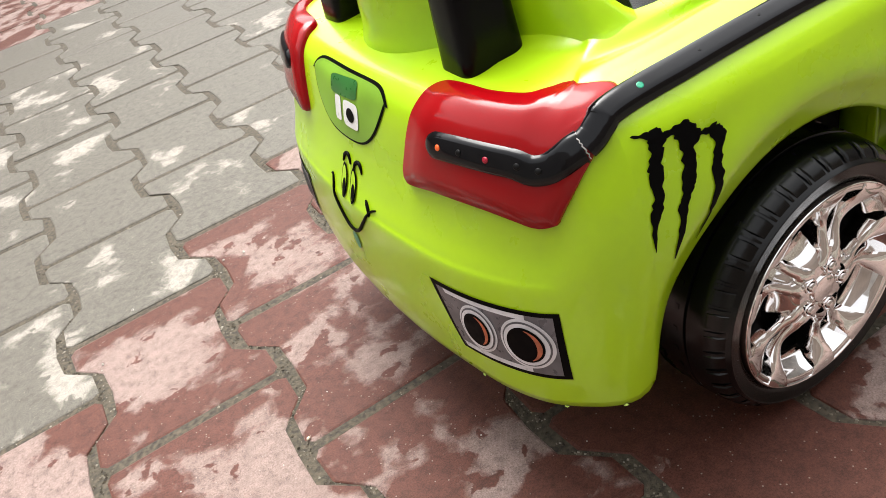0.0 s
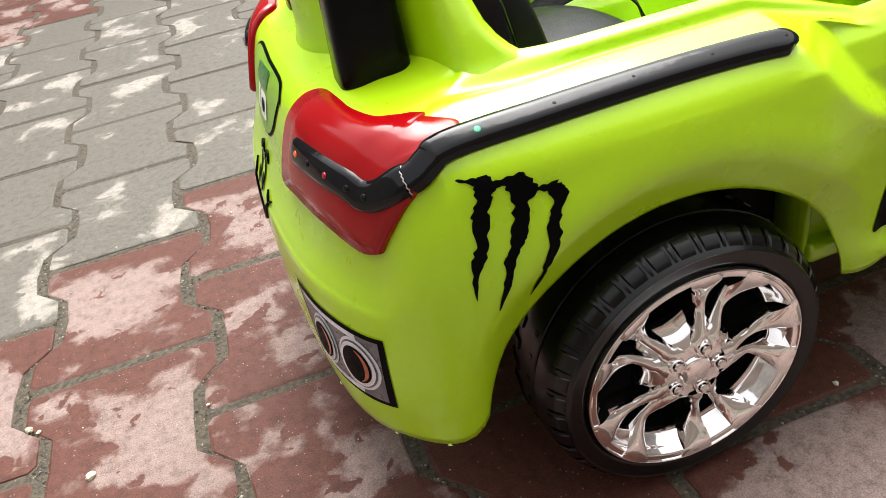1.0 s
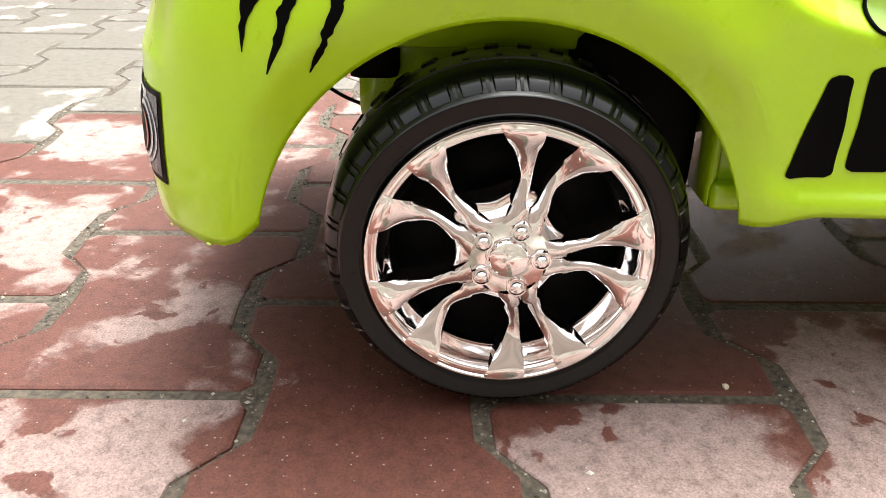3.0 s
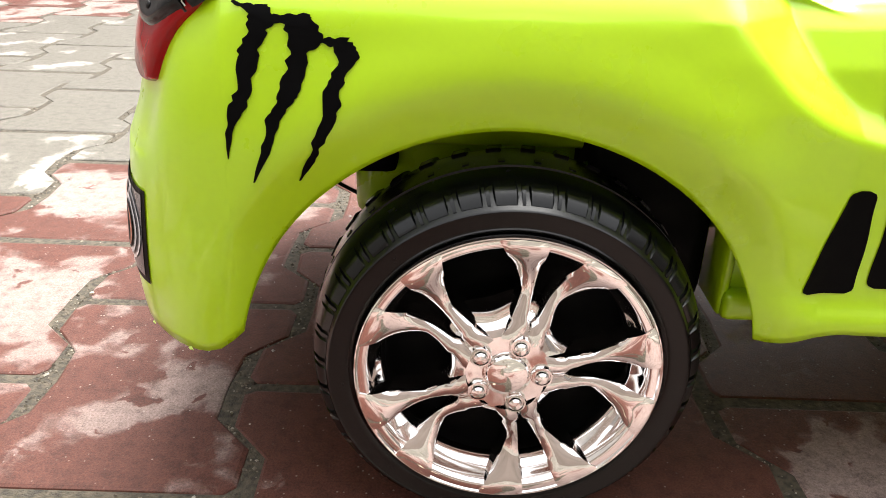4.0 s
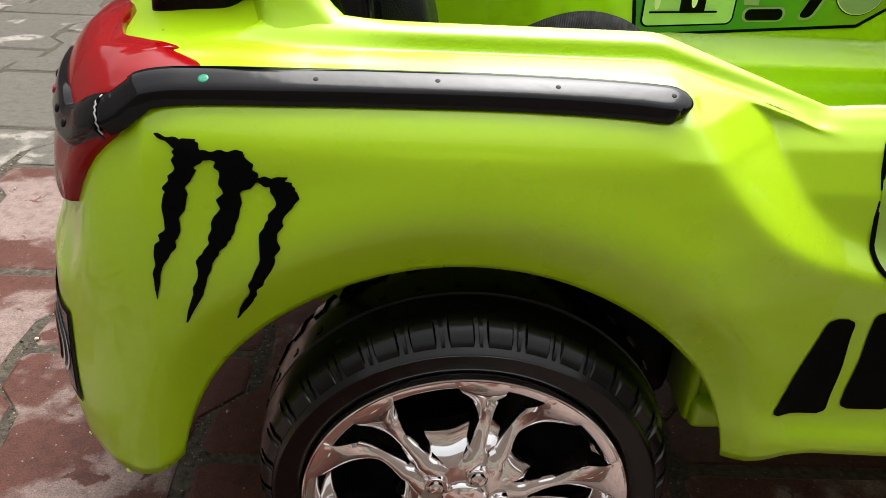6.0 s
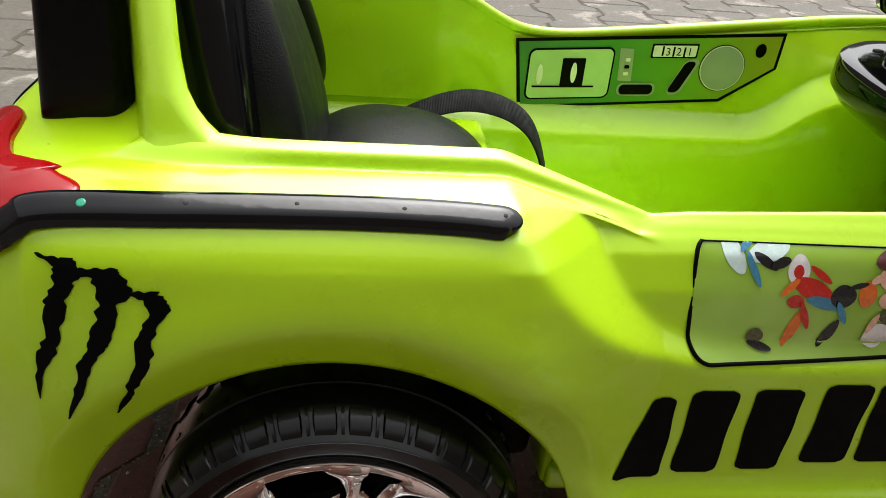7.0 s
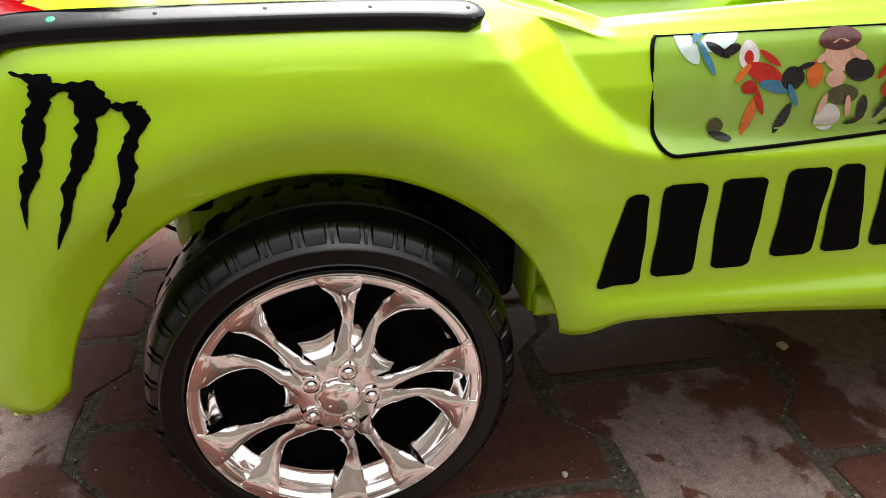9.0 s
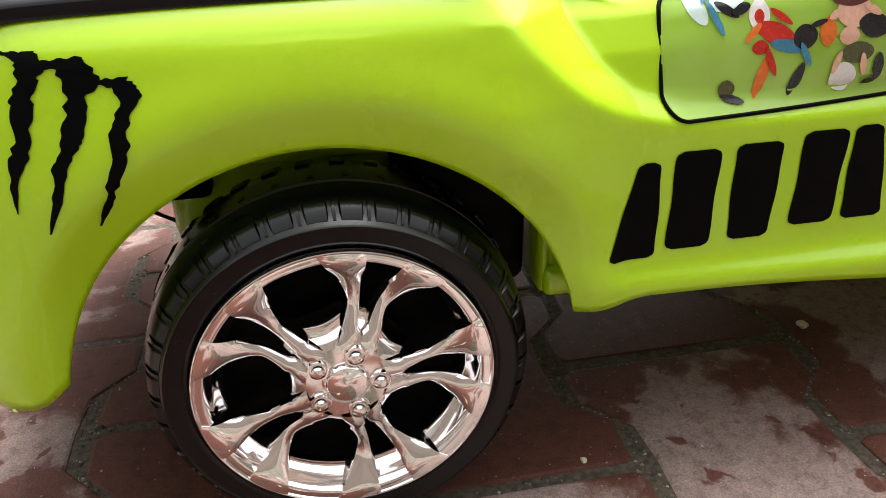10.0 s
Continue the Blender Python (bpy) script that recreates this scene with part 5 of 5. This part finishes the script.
# tone of the unseen south wall, dark to keep haze off the car's side
UNSEEN_DARK = worn("dark_brown_wall_paint", (0.11, 0.085, 0.07), 0.8, var=0.25, scale=1.5, bump=0.4, fine=60)


def build_walls():
    """Plain walls, unseen and added to close the place and cut low sky light."""
    # the north-west one stands for the dark mass mirrored on the deck
    for name, size, at in (("wall_north", (4.7, 0.2, 1.2), (2.55, 4.9, 0.57)), ("wall_north_west", (4.5, 0.2, 4.4), (-2.05, 4.9, 2.17)), ("wall_south", (9.4, 0.2, 2.2), (0.2, -2.1, 1.07)), ("wall_west", (0.2, 7.4, 3.0), (-4.4, 1.1, 1.47)), ("wall_east", (0.2, 7.4, 3.0), (4.8, 1.1, 1.47))):
        dark = name == "wall_south"
        tagged(part(name, bevelled_box(size, at, 0.01, 1), UNSEEN_DARK if dark else PLASTER, None, "", False), "plain dark brown wall, unseen, added to hold back light" if dark else "plain plaster wall, unseen, added to cut low sky light", "wall", kind="structure")


build_walls()


def build_ground():
    s = 600.0
    ground = tagged(mesh_object("ground", [(-s, -s, -0.0012), (s, -s, -0.0012), (s, s, -0.0012), (-s, s, -0.0012)], [(0, 1, 2, 3)], SOIL, smooth=False), "sandy dirt bed between paving blocks", "ground", kind="structure")
    pavement = tagged(new("pavement"), "worn red and grey interlocking concrete paving blocks with damp stains", "pavement", kind="structure")
    kinds = {"grey": GREY_PAVER, "red": RED_PAVER, "damp": DAMP_SHADE_PAVER, "dry": BOUNCE_PAVER}
    shapes = {g: [paver_mesh("paver", mat, k) for k in range(6)] for g, mat in kinds.items()}
    rng = random.Random(4)
    near, far = [], {True: [], False: []}
    for c in range(-34, 36):
        for r in range(-26, 40):
            x = COL0 + c * COL
            y = ROW0 + (r + 0.5 + (0.0 if c % 2 else 0.5)) * ROW
            grey = is_grey(x, y)
            m = (x, y, rng.uniform(-0.0006, 0.0008), rng.uniform(-0.004, 0.004), rng.uniform(-0.004, 0.004), rng.uniform(-0.012, 0.012), rng.randrange(6))
            if -1.45 < x < 1.35 and -0.6 < y < 2.0:
                kind = "grey" if grey else "red"
                # out of view: paler blocks added as a reflector
                if not grey and y < -0.22:
                    kind = "dry"
                elif not grey and (-0.30 < x < 0.12 and -0.02 < y < 0.52):
                    # damp, and darker in colour for the shade under the car and tail
                    kind = "damp"
                near.append((kind, m))
            else:
                far[grey].append(m)
    for grey, (x, y, z, a, b, c, k) in near:
        ob = new("paver", shapes[grey][k])
        ob.parent = pavement
        ob.matrix_basis = Matrix.LocRotScale((x, y, z), Euler((a, b, c)), None)
    for grey in (True, False):
        verts, faces = [], []
        for x, y, z, a, b, c, k in far[grey]:
            me = shapes["grey" if grey else "red"][k]
            m = Matrix.LocRotScale((x, y, z), Euler((a, b, c)), None)
            n = len(verts)
            verts += [m @ v.co for v in me.vertices]
            faces += [tuple(n + i for i in p.vertices) for p in me.polygons]
        tagged(mesh_object("far_pavers", verts, faces, FAR_GREY if grey else FAR_RED, pavement, smooth=False), kind="stuff")

    # grit in the joints and a few pale chips on the blocks
    ring = paver_outline()
    for name, mat, lot, label in (("joint_grit", GRIT, 150, "brown grit lying in the paving joints"), ("stone_chips", CHIP, 3, "pale stone chips scattered on the paving")):
        verts, faces = [], []
        for _, (x, y, z, a, b, c, k) in near:
            if not (-0.75 < x < 0.75 and -0.55 < y < 0.75):
                continue
            for _ in range(lot):
                i = rng.randrange(len(ring))
                p, q = ring[i], ring[(i + 1) % len(ring)]
                f = rng.random()
                if name == "joint_grit":
                    r, k2, h = rng.uniform(0.0005, 0.0010) + 0.0012 * rng.random() ** 3, 1.035 + rng.uniform(-0.035, 0.03), -0.0008
                else:
                    r, k2, h = rng.choice((0.0006, 0.0008, 0.0010, 0.0022)), rng.uniform(0.3, 1.0), 0.0008
                px, py = x + lerp(p[0], q[0], f) * k2, y + lerp(p[1], q[1], f) * k2
                n = len(verts)
                for dx, dy, dz in ((1, 0, 0), (0, 1, 0), (-1, 0, 0), (0, -1, 0), (0, 0, 1)):
                    j = rng.uniform(0.6, 1.3)
                    verts.append((px + dx * r * j, py + dy * r * j, h + dz * r * 0.8 * j))
                faces += [(n, n + 1, n + 4), (n + 1, n + 2, n + 4), (n + 2, n + 3, n + 4), (n + 3, n, n + 4)]
        tagged(mesh_object(name, verts, faces, mat, smooth=False), label, "grit", kind="stuff")


GRIT = material("brown_grit", (0.12, 0.10, 0.07), 0.9)
_g = GRIT.node_tree.nodes.new("ShaderNodeNewGeometry")
link(GRIT, ramp(GRIT, _g.outputs["Random Per Island"], [(0.0, (0.03, 0.022, 0.015)), (0.45, (0.10, 0.082, 0.058)), (0.85, (0.19, 0.165, 0.125)), (1.0, (0.34, 0.31, 0.26))]), bsdf(GRIT).inputs["Base Color"])
CHIP = worn("pale_stone_chip", (0.42, 0.39, 0.35), 0.8, var=0.3, scale=200)
build_ground()


def crumb(x, y, r, seed):
    """A pale broken crumb lying on a paving block."""
    rng = random.Random(seed)
    bm = bmesh.new()
    bmesh.ops.create_icosphere(bm, subdivisions=2, radius=r)
    for v in bm.verts:
        k = rng.uniform(0.62, 1.12)
        v.co = Vector((v.co.x * k * 1.15, v.co.y * k * 0.9, v.co.z * k * 0.7))
    ob = part("crumb", bm, CRUMB, None, "", False)
    ob.matrix_basis = Matrix.LocRotScale((x, y, r * 0.5), Euler((0, 0, rng.uniform(0, 6))), None)
    tagged(ob, "small pale broken crumb lying on the paving", "crumb", "crumbs on the paving")


CRUMB = worn("pale_crumb", (0.62, 0.56, 0.42), 0.8, var=0.35, scale=260, bump=0.5, fine=900)
for spot in ((-0.4215, 0.2025, 0.0042, 1), (-0.478, 0.2855, 0.0040, 2), (-0.470, 0.280, 0.0022, 3), (-0.322, 0.2395, 0.0018, 4), (-0.022, -0.088, 0.0040, 5), (0.139, 0.022, 0.0024, 6), (0.355, 0.127, 0.0050, 7)):
    crumb(*spot)
